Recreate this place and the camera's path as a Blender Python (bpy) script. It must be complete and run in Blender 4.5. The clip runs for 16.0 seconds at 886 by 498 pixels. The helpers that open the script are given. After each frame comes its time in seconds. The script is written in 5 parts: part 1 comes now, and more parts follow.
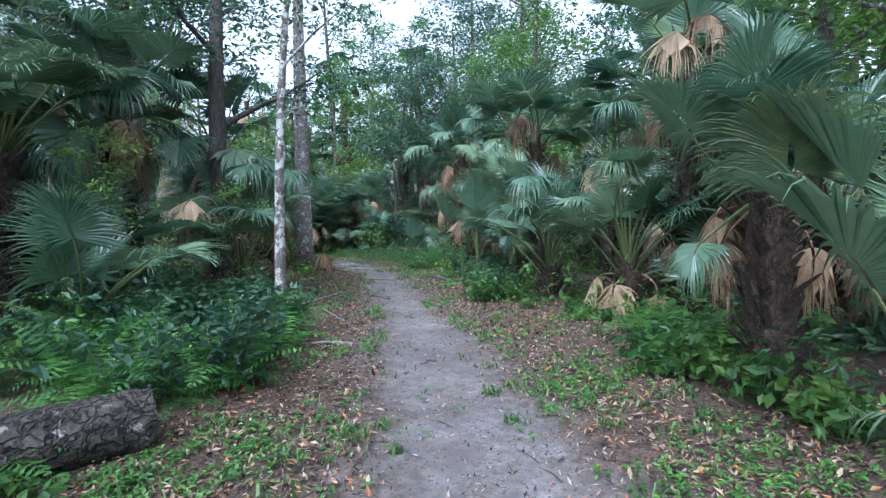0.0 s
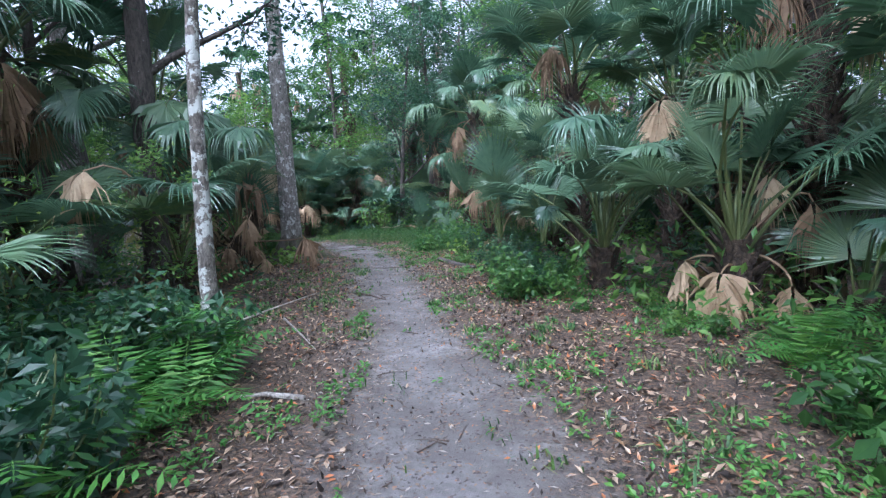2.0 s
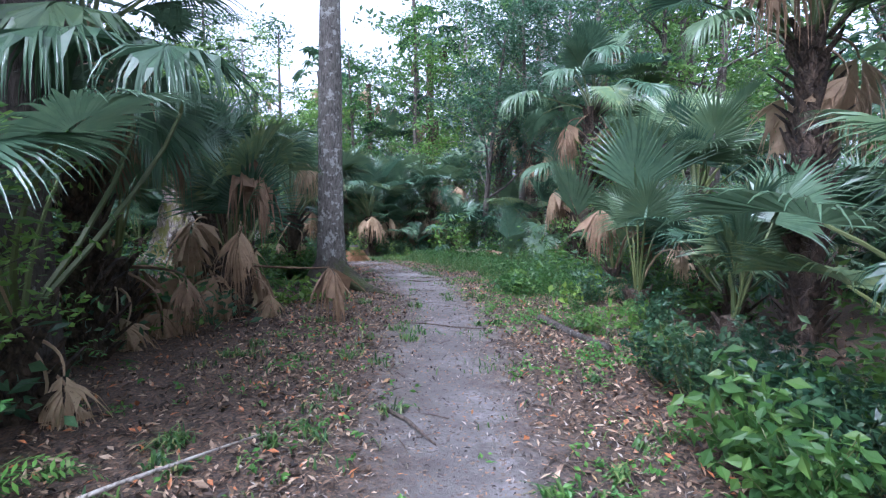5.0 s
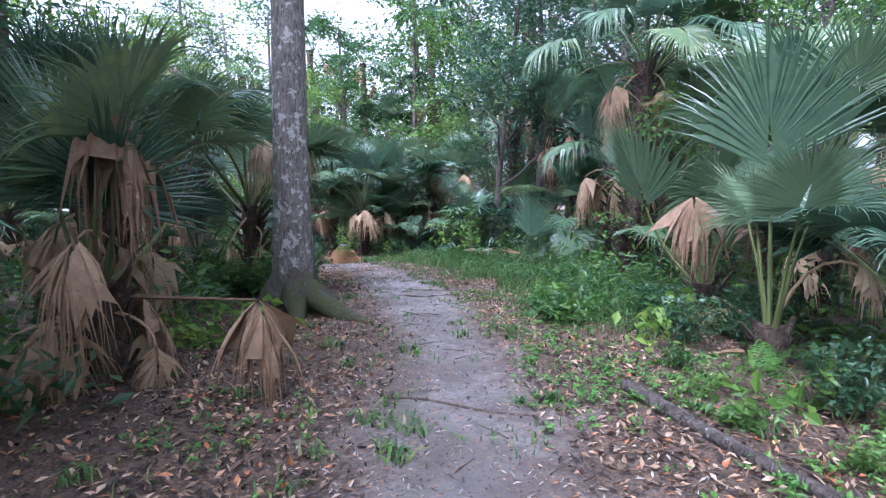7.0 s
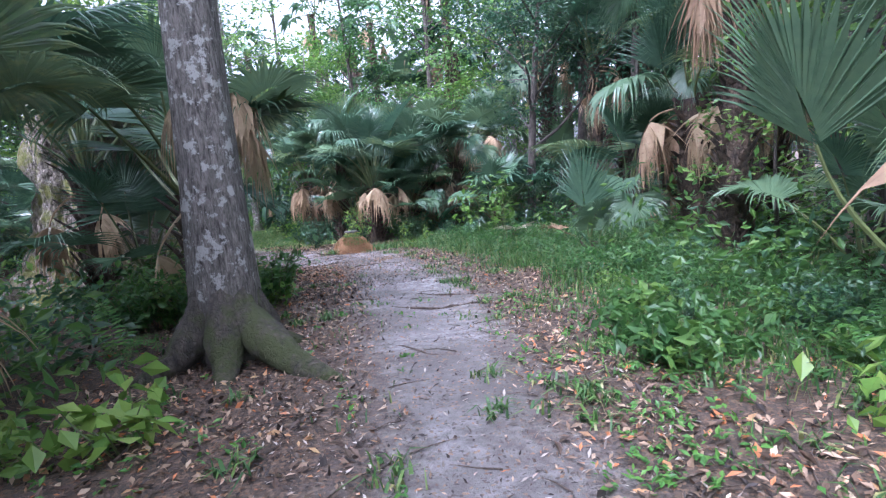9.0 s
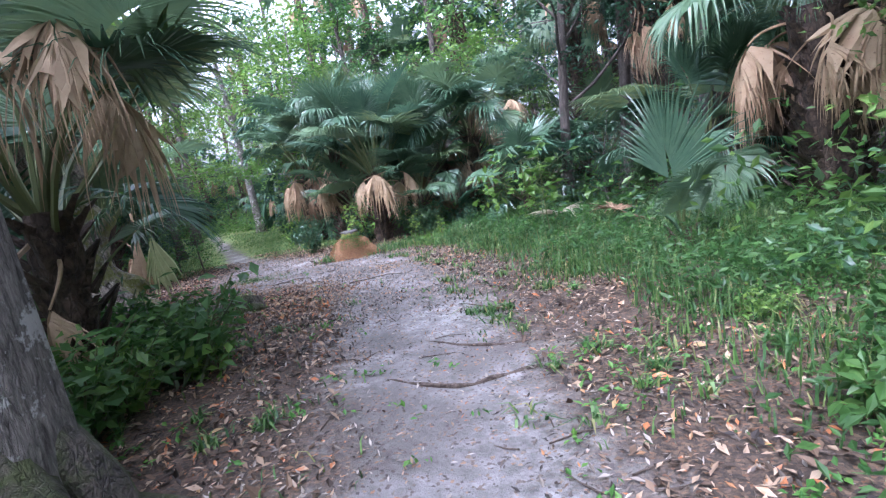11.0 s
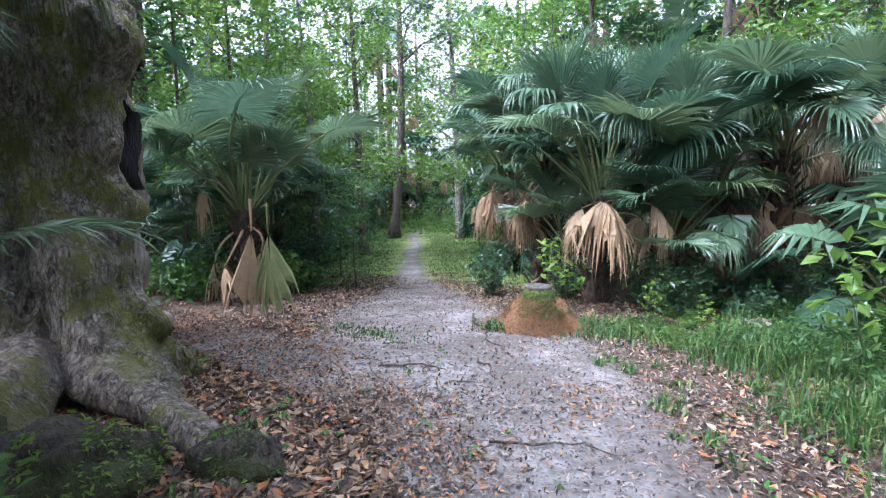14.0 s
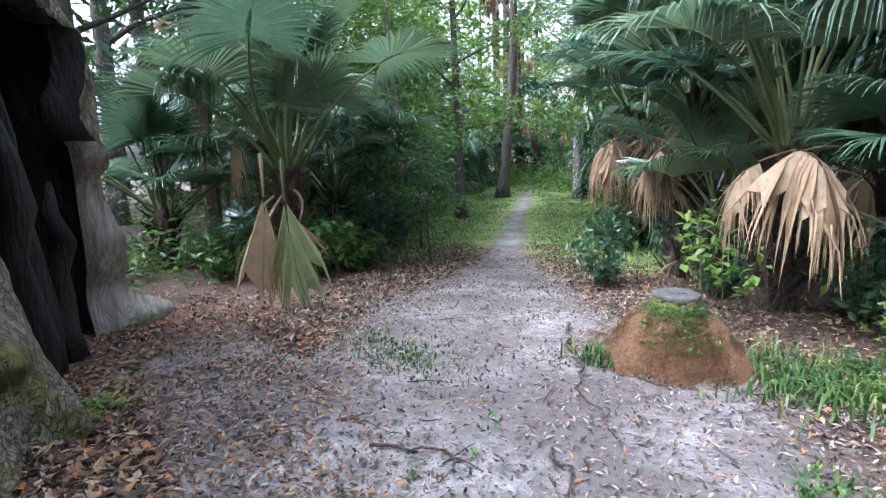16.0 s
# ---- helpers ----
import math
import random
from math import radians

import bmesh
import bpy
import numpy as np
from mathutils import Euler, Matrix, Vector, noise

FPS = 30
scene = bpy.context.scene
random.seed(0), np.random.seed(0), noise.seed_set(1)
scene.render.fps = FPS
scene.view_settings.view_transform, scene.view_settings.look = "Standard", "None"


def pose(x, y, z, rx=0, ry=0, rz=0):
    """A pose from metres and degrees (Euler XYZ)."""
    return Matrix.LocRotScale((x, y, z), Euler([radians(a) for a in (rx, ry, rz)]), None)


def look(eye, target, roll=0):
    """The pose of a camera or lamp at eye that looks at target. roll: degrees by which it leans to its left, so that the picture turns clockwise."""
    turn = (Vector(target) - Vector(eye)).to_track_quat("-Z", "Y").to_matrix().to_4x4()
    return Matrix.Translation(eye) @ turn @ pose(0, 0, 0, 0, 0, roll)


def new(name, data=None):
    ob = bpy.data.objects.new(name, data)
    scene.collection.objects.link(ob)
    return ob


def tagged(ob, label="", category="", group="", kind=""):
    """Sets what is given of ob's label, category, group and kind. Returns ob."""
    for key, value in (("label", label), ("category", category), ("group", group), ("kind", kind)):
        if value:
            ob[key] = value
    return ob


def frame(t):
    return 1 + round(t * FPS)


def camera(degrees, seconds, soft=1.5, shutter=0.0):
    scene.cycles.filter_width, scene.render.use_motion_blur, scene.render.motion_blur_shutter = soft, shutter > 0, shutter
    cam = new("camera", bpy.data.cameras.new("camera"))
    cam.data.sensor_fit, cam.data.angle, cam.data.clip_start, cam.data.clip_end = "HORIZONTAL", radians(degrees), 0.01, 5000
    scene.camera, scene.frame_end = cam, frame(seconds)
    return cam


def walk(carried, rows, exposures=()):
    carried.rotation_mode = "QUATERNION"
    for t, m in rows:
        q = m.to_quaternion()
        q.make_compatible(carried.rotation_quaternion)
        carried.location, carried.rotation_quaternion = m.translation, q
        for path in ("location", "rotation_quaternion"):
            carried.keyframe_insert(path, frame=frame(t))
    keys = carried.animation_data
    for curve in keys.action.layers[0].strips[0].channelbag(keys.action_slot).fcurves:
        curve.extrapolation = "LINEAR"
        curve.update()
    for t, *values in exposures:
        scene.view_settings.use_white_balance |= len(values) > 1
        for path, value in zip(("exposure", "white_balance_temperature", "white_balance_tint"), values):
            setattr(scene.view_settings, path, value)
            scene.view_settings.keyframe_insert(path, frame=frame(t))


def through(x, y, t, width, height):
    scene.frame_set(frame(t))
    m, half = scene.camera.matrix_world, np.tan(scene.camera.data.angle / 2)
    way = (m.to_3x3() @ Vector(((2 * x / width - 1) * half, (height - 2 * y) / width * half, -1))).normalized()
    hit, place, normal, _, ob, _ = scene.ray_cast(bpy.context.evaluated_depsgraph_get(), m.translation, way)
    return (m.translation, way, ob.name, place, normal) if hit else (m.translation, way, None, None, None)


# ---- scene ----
cam = camera(80.7, 16.0, 1.25)
METRES, EYE, TILT, LEAN, TURN = 22.0, 1.65, 0.0, -2.5, 0.0
ROWS = [
    (0.0, 0.0, 0.0, 0.0, -0.25, -3.68, 3.82),
    (0.5, -0.001, 0.0333, -0.002, -4.61, -3.29, 3.44),
    (1.0, -0.0011, 0.0657, -0.0044, -5.68, -1.6, 6.21),
    (1.5, -0.0014, 0.0954, -0.0054, -2.24, -3.7, 2.67),
    (2.0, 0.0017, 0.1258, -0.006, 1.19, -6.26, 6.07),
    (2.5, 0.0021, 0.1582, -0.0063, 3.52, -5.44, 5.71),
    (3.0, -0.0002, 0.1905, -0.0066, 4.78, -4.96, 4.64),
    (3.5, -0.0034, 0.2218, -0.0075, 6.76, -4.41, 3.93),
    (4.0, -0.0086, 0.2525, -0.0071, 8.8, -3.77, 2.68),
    (4.5, -0.0136, 0.2823, -0.0074, 9.97, -3.59, 2.2),
    (7.0, -0.0461, 0.4436, -0.0073, 10.39, -4.37, 2.92),
    (7.5, -0.0508, 0.4731, -0.0088, 11.31, -5.1, 3.99),
    (8.0, -0.0535, 0.5038, -0.0087, 11.28, -6.14, 4.81),
    (8.5, -0.0572, 0.5361, -0.0088, 12.65, -6.62, 5.68),
    (11.0, -0.0904, 0.683, -0.0105, 15.28, -8.89, 12.19),
    (11.5, -0.1035, 0.7156, -0.0077, 19.05, -6.44, 8.7),
    (12.0, -0.1104, 0.7482, -0.007, 23.07, -4.61, 6.57),
    (12.5, -0.1196, 0.7785, -0.0075, 25.25, -4.57, 6.34),
    (13.0, -0.1337, 0.8076, -0.0065, 28.76, -4.0, 5.51),
    (13.5, -0.1484, 0.8354, -0.0048, 33.89, -3.84, 4.83),
    (14.0, -0.1657, 0.8637, -0.0031, 39.56, -4.46, 2.46),
    (14.5, -0.1813, 0.8902, -0.0035, 46.27, -4.59, 2.47),
    (15.0, -0.1986, 0.9135, -0.0017, 51.39, -4.45, 2.67),
    (15.5, -0.2104, 0.9369, -0.0027, 51.9, -6.86, 3.17),
    (16.0, -0.2214, 0.9584, -0.0037, 52.98, -8.67, 2.82),
]
walk(cam, [(t, pose(0, 0, EYE, TILT, LEAN, TURN) @ pose(METRES * x, METRES * y, METRES * z, 90 + pitch, roll, yaw)) for t, x, y, z, yaw, pitch, roll in ROWS],
     exposures=[(0.0, 1.76, 4990, 14), (4.5, 1.93, 5070, 21), (7.0, 2.22, 5100, 26), (11.0, 2.5, 5200, 25), (16.0, 2.6, 5350, 19)])

# ---- world and light: bright overcast sky over a closed canopy ----
world = bpy.data.worlds.new("overcast_sky")
scene.world = world
world.use_nodes = True
wt = world.node_tree
sky = wt.nodes.new("ShaderNodeTexSky")
sky.sky_type = "NISHITA"
sky.sun_disc = False
sky.sun_elevation, sky.sun_rotation = radians(52), radians(200)
sky.air_density, sky.dust_density, sky.ozone_density = 1.0, 6.0, 1.0
pale = wt.nodes.new("ShaderNodeHueSaturation")
pale.inputs["Saturation"].default_value = 0.18
wt.links.new(sky.outputs[0], pale.inputs["Color"])
wt.links.new(pale.outputs[0], wt.nodes["Background"].inputs[0])
wt.nodes["Background"].inputs[1].default_value = 0.15
sun = new("sun", bpy.data.lights.new("sun", "SUN"))
sun.data.energy, sun.data.angle, sun.data.color = 0.6, radians(35), (1.0, 0.97, 0.92)
sun.matrix_world = look((0, 0, 40), (0 + 40 * math.sin(radians(20)) * 0.78, 40 * 0.73, -10))


# ---- materials ----
def nodes_of(name):
    m = bpy.data.materials.new(name)
    m.use_nodes = True
    t = m.node_tree
    return m, t, t.nodes["Principled BSDF"], t.nodes["Material Output"]


def ramp(t, fac, stops):
    n = t.nodes.new("ShaderNodeValToRGB")
    els = n.color_ramp.elements
    while len(els) < len(stops):
        els.new(0.5)
    for e, (p, c) in zip(els, stops):
        e.position, e.color = p, (*c, 1)
    t.links.new(fac, n.inputs[0])
    return n.outputs[0]


def noise_tex(t, scale, detail=4.0, rough=0.55, vec=None, dist=0.0):
    n = t.nodes.new("ShaderNodeTexNoise")
    n.inputs["Scale"].default_value, n.inputs["Detail"].default_value = scale, detail
    n.inputs["Roughness"].default_value, n.inputs["Distortion"].default_value = rough, dist
    if vec is not None:
        t.links.new(vec, n.inputs["Vector"])
    return n.outputs[0]


def maths(t, op, a, b):
    n = t.nodes.new("ShaderNodeMath")
    n.operation = op
    for i, v in enumerate((a, b)):
        if isinstance(v, (int, float)):
            n.inputs[i].default_value = v
        else:
            t.links.new(v, n.inputs[i])
    return n.outputs[0]


def mix(t, fac, a, b, kind="MIX"):
    n = t.nodes.new("ShaderNodeMix")
    n.data_type, n.blend_type = "RGBA", kind
    for i, v in ((0, fac), (6, a), (7, b)):
        if isinstance(v, (int, float)):
            n.inputs[i].default_value = v
        elif isinstance(v, tuple):
            n.inputs[i].default_value = (*v, 1)
        else:
            t.links.new(v, n.inputs[i])
    return n.outputs[2]


def bump(t, bsdf, height, strength, dist=0.02):
    n = t.nodes.new("ShaderNodeBump")
    n.inputs["Strength"].default_value, n.inputs["Distance"].default_value = strength, dist
    t.links.new(height, n.inputs["Height"])
    t.links.new(n.outputs[0], bsdf.inputs["Normal"])


def coords(t, stretch=(1, 1, 1)):
    c = t.nodes.new("ShaderNodeTexCoord")
    m = t.nodes.new("ShaderNodeMapping")
    m.inputs["Scale"].default_value = stretch
    t.links.new(c.outputs["Object"], m.inputs[0])
    return m.outputs[0]


def leafy(name, stops, rough=0.45, through=0.3, spot=None, object_share=0.55):
    """A thin leaf: colour varies leaf by leaf and plant by plant, with fine mottling; some light passes through."""
    m, t, b, out = nodes_of(name)
    info, geo = t.nodes.new("ShaderNodeObjectInfo"), t.nodes.new("ShaderNodeNewGeometry")
    r = maths(t, "ADD", maths(t, "MULTIPLY", info.outputs["Random"], object_share), maths(t, "MULTIPLY", geo.outputs["Random Per Island"], 1 - object_share))
    v = coords(t)
    r = maths(t, "ADD", r, maths(t, "MULTIPLY", maths(t, "SUBTRACT", noise_tex(t, 9, 3, 0.6, v), 0.5), 0.5))
    col = ramp(t, r, stops)
    if spot:
        n = noise_tex(t, 26, 4, 0.7, v)
        col = mix(t, ramp(t, n, [(0.6, (0, 0, 0)), (0.72, (0.8, 0.8, 0.8))]), col, spot)
    t.links.new(col, b.inputs["Base Color"])
    b.inputs["Roughness"].default_value = rough
    bump(t, b, noise_tex(t, 60, 2, 0.5, v), 0.15, 0.004)
    tr, ms = t.nodes.new("ShaderNodeBsdfTranslucent"), t.nodes.new("ShaderNodeMixShader")
    t.links.new(col, tr.inputs[0])
    ms.inputs[0].default_value = through
    t.links.new(b.outputs[0], ms.inputs[1])
    t.links.new(tr.outputs[0], ms.inputs[2])
    t.links.new(ms.outputs[0], out.inputs[0])
    return m


def bark(name, dark, light, patch=None, patch_at=0.6, scale=14, stretch=(1, 1, 0.25), strength=0.7, moss=None, moss_at=0.56, crack_amount=0.45):
    m, t, b, out = nodes_of(name)
    v = coords(t, stretch)
    vp = coords(t)
    n = noise_tex(t, scale, 6, 0.65, v, 0.6)
    col = ramp(t, n, [(0.32, dark), (0.68, light)])
    vor = t.nodes.new("ShaderNodeTexVoronoi")
    vor.feature = "DISTANCE_TO_EDGE"
    vor.inputs["Scale"].default_value = scale * 1.2
    shift = t.nodes.new("ShaderNodeVectorMath")
    shift.operation = "MULTIPLY_ADD"
    wn = t.nodes.new("ShaderNodeTexNoise")
    wn.inputs["Scale"].default_value = scale * 0.8
    t.links.new(v, wn.inputs["Vector"])
    t.links.new(wn.outputs["Color"], shift.inputs[0])
    shift.inputs[1].default_value = (2.2 / scale,) * 3
    t.links.new(v, shift.inputs[2])
    t.links.new(shift.outputs[0], vor.inputs["Vector"])
    crack = ramp(t, vor.outputs[0], [(0.0, (0.35, 0.35, 0.35)), (0.12, (1, 1, 1))])
    col = mix(t, crack_amount, col, crack, "MULTIPLY")
    if patch:
        p = noise_tex(t, 7, 5, 0.7, vp)
        col = mix(t, ramp(t, p, [(patch_at, (0, 0, 0)), (patch_at + 0.05, (0.9, 0.9, 0.9))]), col, patch)
    if moss:
        p = noise_tex(t, 2.2, 5, 0.7, vp)
        col = mix(t, ramp(t, p, [(moss_at, (0, 0, 0)), (moss_at + 0.12, (0.85, 0.85, 0.85))]), col, moss)
    t.links.new(col, b.inputs["Base Color"])
    b.inputs["Roughness"].default_value = 0.9
    h = maths(t, "ADD", n, maths(t, "MULTIPLY", crack, crack_amount))
    h = maths(t, "ADD", h, maths(t, "MULTIPLY", noise_tex(t, scale * 4.5, 4, 0.7, v), 0.4))
    bump(t, b, h, strength, 0.05)
    return m


FROND = leafy("palm_blade", [(0.05, (0.026, 0.06, 0.04)), (0.4, (0.064, 0.125, 0.076)), (0.7, (0.11, 0.18, 0.1)), (0.92, (0.13, 0.195, 0.095)), (1.0, (0.19, 0.24, 0.1))], 0.25, 0.28, None, 0.6)
FROND_PALE = leafy("cut_palm_blade", [(0.1, (0.1, 0.15, 0.06)), (0.5, (0.22, 0.28, 0.12)), (0.95, (0.42, 0.44, 0.22))], 0.4, 0.2)
DEAD = leafy("dry_palm_blade", [(0.1, (0.07, 0.042, 0.026)), (0.4, (0.2, 0.127, 0.07)), (0.65, (0.33, 0.226, 0.13)), (0.92, (0.46, 0.35, 0.215))], 0.7, 0.12, (0.08, 0.05, 0.033), 0.6)
BLEACHED = leafy("bleached_palm_blade", [(0.1, (0.3, 0.25, 0.17)), (0.5, (0.5, 0.44, 0.33)), (0.95, (0.68, 0.62, 0.5))], 0.7, 0.1)
STALK = leafy("palm_stalk", [(0.1, (0.05, 0.08, 0.03)), (0.9, (0.14, 0.16, 0.05))], 0.5, 0.05)
LEAF = leafy("broad_leaf", [(0.1, (0.04, 0.105, 0.028)), (0.5, (0.085, 0.185, 0.042)), (0.95, (0.19, 0.3, 0.06))], 0.38, 0.52)
LEAF_DARK = leafy("dark_leaf", [(0.1, (0.02, 0.06, 0.032)), (0.55, (0.05, 0.115, 0.055)), (0.95, (0.1, 0.18, 0.075))], 0.32, 0.42)
LEAF_LIGHT = leafy("light_leaf", [(0.1, (0.08, 0.17, 0.03)), (0.5, (0.14, 0.26, 0.045)), (0.95, (0.26, 0.36, 0.07))], 0.4, 0.5)
FERN = leafy("fern_leaf", [(0.1, (0.035, 0.11, 0.02)), (0.5, (0.07, 0.19, 0.03)), (0.95, (0.16, 0.3, 0.05))], 0.5, 0.35)
GRASS = leafy("grass_blade", [(0.1, (0.03, 0.085, 0.02)), (0.5, (0.06, 0.13, 0.028)), (0.85, (0.11, 0.19, 0.045)), (1.0, (0.25, 0.24, 0.09))], 0.5, 0.22, None, 0.0)
LITTER = leafy("fallen_leaf", [(0.1, (0.02, 0.013, 0.009)), (0.35, (0.065, 0.04, 0.024)), (0.6, (0.15, 0.095, 0.058)), (0.8, (0.3, 0.21, 0.135)), (0.9, (0.42, 0.32, 0.22)), (0.96, (0.36, 0.13, 0.045))], 0.7, 0.05, None, 0.0)
GOLD = leafy("golden_leaf", [(0.1, (0.06, 0.032, 0.018)), (0.4, (0.15, 0.08, 0.04)), (0.65, (0.3, 0.17, 0.075)), (0.85, (0.4, 0.27, 0.13)), (1.0, (0.42, 0.14, 0.04))], 0.6, 0.1, None, 0.0)
BITS = leafy("leaf_fragment", [(0.1, (0.03, 0.023, 0.018)), (0.38, (0.11, 0.088, 0.07)), (0.6, (0.24, 0.205, 0.17)), (0.85, (0.38, 0.34, 0.29)), (0.95, (0.34, 0.16, 0.065))], 0.75, 0.05, None, 0.0)
TWIG = bark("twig_bark", (0.05, 0.035, 0.025), (0.17, 0.13, 0.1), scale=20)
BARK_LICHEN = bark("lichen_bark", (0.05, 0.042, 0.034), (0.25, 0.22, 0.18), (0.5, 0.51, 0.46), 0.5, 16, (1, 1, 0.5))
BARK_DARK = bark("dark_bark", (0.035, 0.028, 0.023), (0.12, 0.1, 0.083), (0.3, 0.3, 0.27), 0.64, 16, (1, 1, 0.3))
BARK_GREY = bark("grey_bark", (0.055, 0.048, 0.04), (0.34, 0.31, 0.27), (0.52, 0.51, 0.47), 0.55, 38, (1, 1, 0.22), 0.9)
BARK_OAK = bark("old_oak_bark", (0.06, 0.046, 0.034), (0.5, 0.43, 0.35), (0.52, 0.5, 0.46), 0.6, 17, (1, 1, 0.45), 1.0, (0.19, 0.2, 0.04), 0.46, 0.75)
BARK_PALM = bark("palm_bark", (0.02, 0.014, 0.01), (0.125, 0.085, 0.056), None, 0.6, 12, (1, 1, 0.6), 0.8)
BARK_ROOT = bark("mossy_root_bark", (0.03, 0.025, 0.02), (0.13, 0.11, 0.085), None, 0.6, 18, (1, 1, 0.6), 0.9, (0.06, 0.075, 0.018), 0.45)
BARK_LOG = bark("cracked_log_bark", (0.012, 0.01, 0.008), (0.13, 0.105, 0.082), (0.36, 0.32, 0.27), 0.6, 9, (1, 1, 1), 1.0, crack_amount=1.0)
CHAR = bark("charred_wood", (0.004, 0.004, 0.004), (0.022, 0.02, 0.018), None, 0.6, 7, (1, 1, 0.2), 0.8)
PALE_WOOD = bark("bare_pale_wood", (0.2, 0.17, 0.14), (0.48, 0.44, 0.39), None, 0.6, 12, (1, 1, 0.12), 0.6)
CUT_WOOD = bark("weathered_cut_wood", (0.05, 0.047, 0.043), (0.15, 0.14, 0.125), None, 0.6, 24, (1, 1, 1), 0.4)
MOSS = bark("moss", (0.05, 0.055, 0.012), (0.24, 0.26, 0.05), None, 0.6, 40, (1, 1, 1), 0.8)
NEEDLE = bark("red_rotted_wood", (0.13, 0.06, 0.026), (0.38, 0.2, 0.09), None, 0.6, 45, (1, 1, 1), 1.0, crack_amount=0.0)


def ground_material():
    m, t, b, out = nodes_of("forest_floor")
    v = coords(t)
    fine, mid, big = noise_tex(t, 70, 5, 0.7, v), noise_tex(t, 9, 6, 0.65, v), noise_tex(t, 1.1, 4, 0.6, v)
    sand = mix(t, ramp(t, mid, [(0.35, (0, 0, 0)), (0.65, (1, 1, 1))]), (0.15, 0.139, 0.131), (0.4, 0.385, 0.37))
    sand = mix(t, ramp(t, big, [(0.38, (0, 0, 0)), (0.6, (0.85, 0.85, 0.85))]), sand, (0.115, 0.102, 0.094))
    sand = mix(t, ramp(t, fine, [(0.56, (0, 0, 0)), (0.7, (0.8, 0.8, 0.8))]), sand, (0.09, 0.07, 0.055))
    trod = t.nodes.new("ShaderNodeAttribute")
    trod.attribute_name = "trodden"
    sand = mix(t, maths(t, "MULTIPLY", trod.outputs["Fac"], ramp(t, noise_tex(t, 2.6, 5, 0.65, v), [(0.3, (0.25, 0.25, 0.25)), (0.62, (0.95, 0.95, 0.95))])), sand, (0.1, 0.085, 0.075))
    soil = mix(t, ramp(t, mid, [(0.35, (0, 0, 0)), (0.68, (1, 1, 1))]), (0.022, 0.017, 0.013), (0.075, 0.053, 0.039))
    soil = mix(t, ramp(t, fine, [(0.5, (0, 0, 0)), (0.68, (0.9, 0.9, 0.9))]), soil, (0.085, 0.055, 0.036))
    flake = t.nodes.new("ShaderNodeTexVoronoi")
    flake.inputs["Scale"].default_value = 60
    t.links.new(v, flake.inputs["Vector"])
    tone = t.nodes.new("ShaderNodeSeparateColor")
    t.links.new(flake.outputs["Color"], tone.inputs[0])
    leafc = ramp(t, tone.outputs[0], [(0.0, (0.025, 0.018, 0.014)), (0.4, (0.08, 0.052, 0.035)), (0.7, (0.16, 0.1, 0.058)), (0.9, (0.28, 0.18, 0.1)), (1.0, (0.3, 0.12, 0.04))])
    soil = mix(t, 0.4, soil, leafc)
    bits = ramp(t, maths(t, "MULTIPLY", tone.outputs[1], maths(t, "ADD", mid, 0.45)), [(0.8, (0, 0, 0)), (0.86, (0.75, 0.75, 0.75))])
    sand = mix(t, bits, sand, leafc)
    turf = mix(t, ramp(t, mid, [(0.35, (0, 0, 0)), (0.65, (1, 1, 1))]), (0.06, 0.1, 0.02), (0.2, 0.25, 0.06))
    red = mix(t, ramp(t, fine, [(0.35, (0, 0, 0)), (0.65, (1, 1, 1))]), (0.07, 0.035, 0.022), (0.22, 0.11, 0.06))

    def mask(attr, lo, hi):
        a = t.nodes.new("ShaderNodeAttribute")
        a.attribute_name = attr
        s = maths(t, "ADD", a.outputs["Fac"], maths(t, "MULTIPLY", maths(t, "SUBTRACT", mid, 0.5), 0.7))
        s = maths(t, "ADD", s, maths(t, "MULTIPLY", maths(t, "SUBTRACT", fine, 0.5), 0.4))
        return ramp(t, s, [(lo, (0, 0, 0)), (hi, (1, 1, 1))])

    col = mix(t, mask("russet", 0.4, 0.75), soil, red)
    col = mix(t, mask("turf", 0.35, 0.7), col, turf)
    col = mix(t, mask("sand", 0.3, 0.74), col, sand)
    t.links.new(col, b.inputs["Base Color"])
    b.inputs["Roughness"].default_value = 0.78
    bump(t, b, maths(t, "ADD", maths(t, "MULTIPLY", fine, 0.5), mid), 0.8, 0.03)
    return m


GROUND = ground_material()

# ---- plan of the trail: centre line with half widths ----
TRAIL = [(0.5, -7, 0.8), (0.35, 0, 0.8), (0.28, 3, 0.8), (-0.2, 6.75, 0.66), (-0.5, 8, 0.48), (-1.35, 12.4, 0.58), (-1.93, 15, 0.52),
         (-2.95, 17.8, 0.72), (-3.85, 19.9, 0.85), (-4.7, 21.3, 0.95), (-5.9, 22.5, 1.3), (-7.2, 23.3, 1.75), (-8.8, 24.6, 1.25), (-10.8, 26.8, 0.62),
         (-13.5, 29.5, 0.45), (-17.5, 34, 0.4), (-23, 40, 0.4)]
SPUR = [(-6.4, 22.4, 1.2), (-9.0, 21.9, 0.6)]


def edge(x, y, lines=(TRAIL, SPUR)):
    """Signed distance from the trail's edge; negative on the sand."""
    x, y = np.asarray(x, float), np.asarray(y, float)
    best = np.full(x.shape, 1e9)
    for line in lines:
        for (ax, ay, aw), (bx, by, bw) in zip(line, line[1:]):
            dx, dy = bx - ax, by - ay
            s = np.clip(((x - ax) * dx + (y - ay) * dy) / (dx * dx + dy * dy), 0, 1)
            best = np.minimum(best, np.hypot(x - ax - s * dx, y - ay - s * dy) - (aw + s * (bw - aw)))
    return best


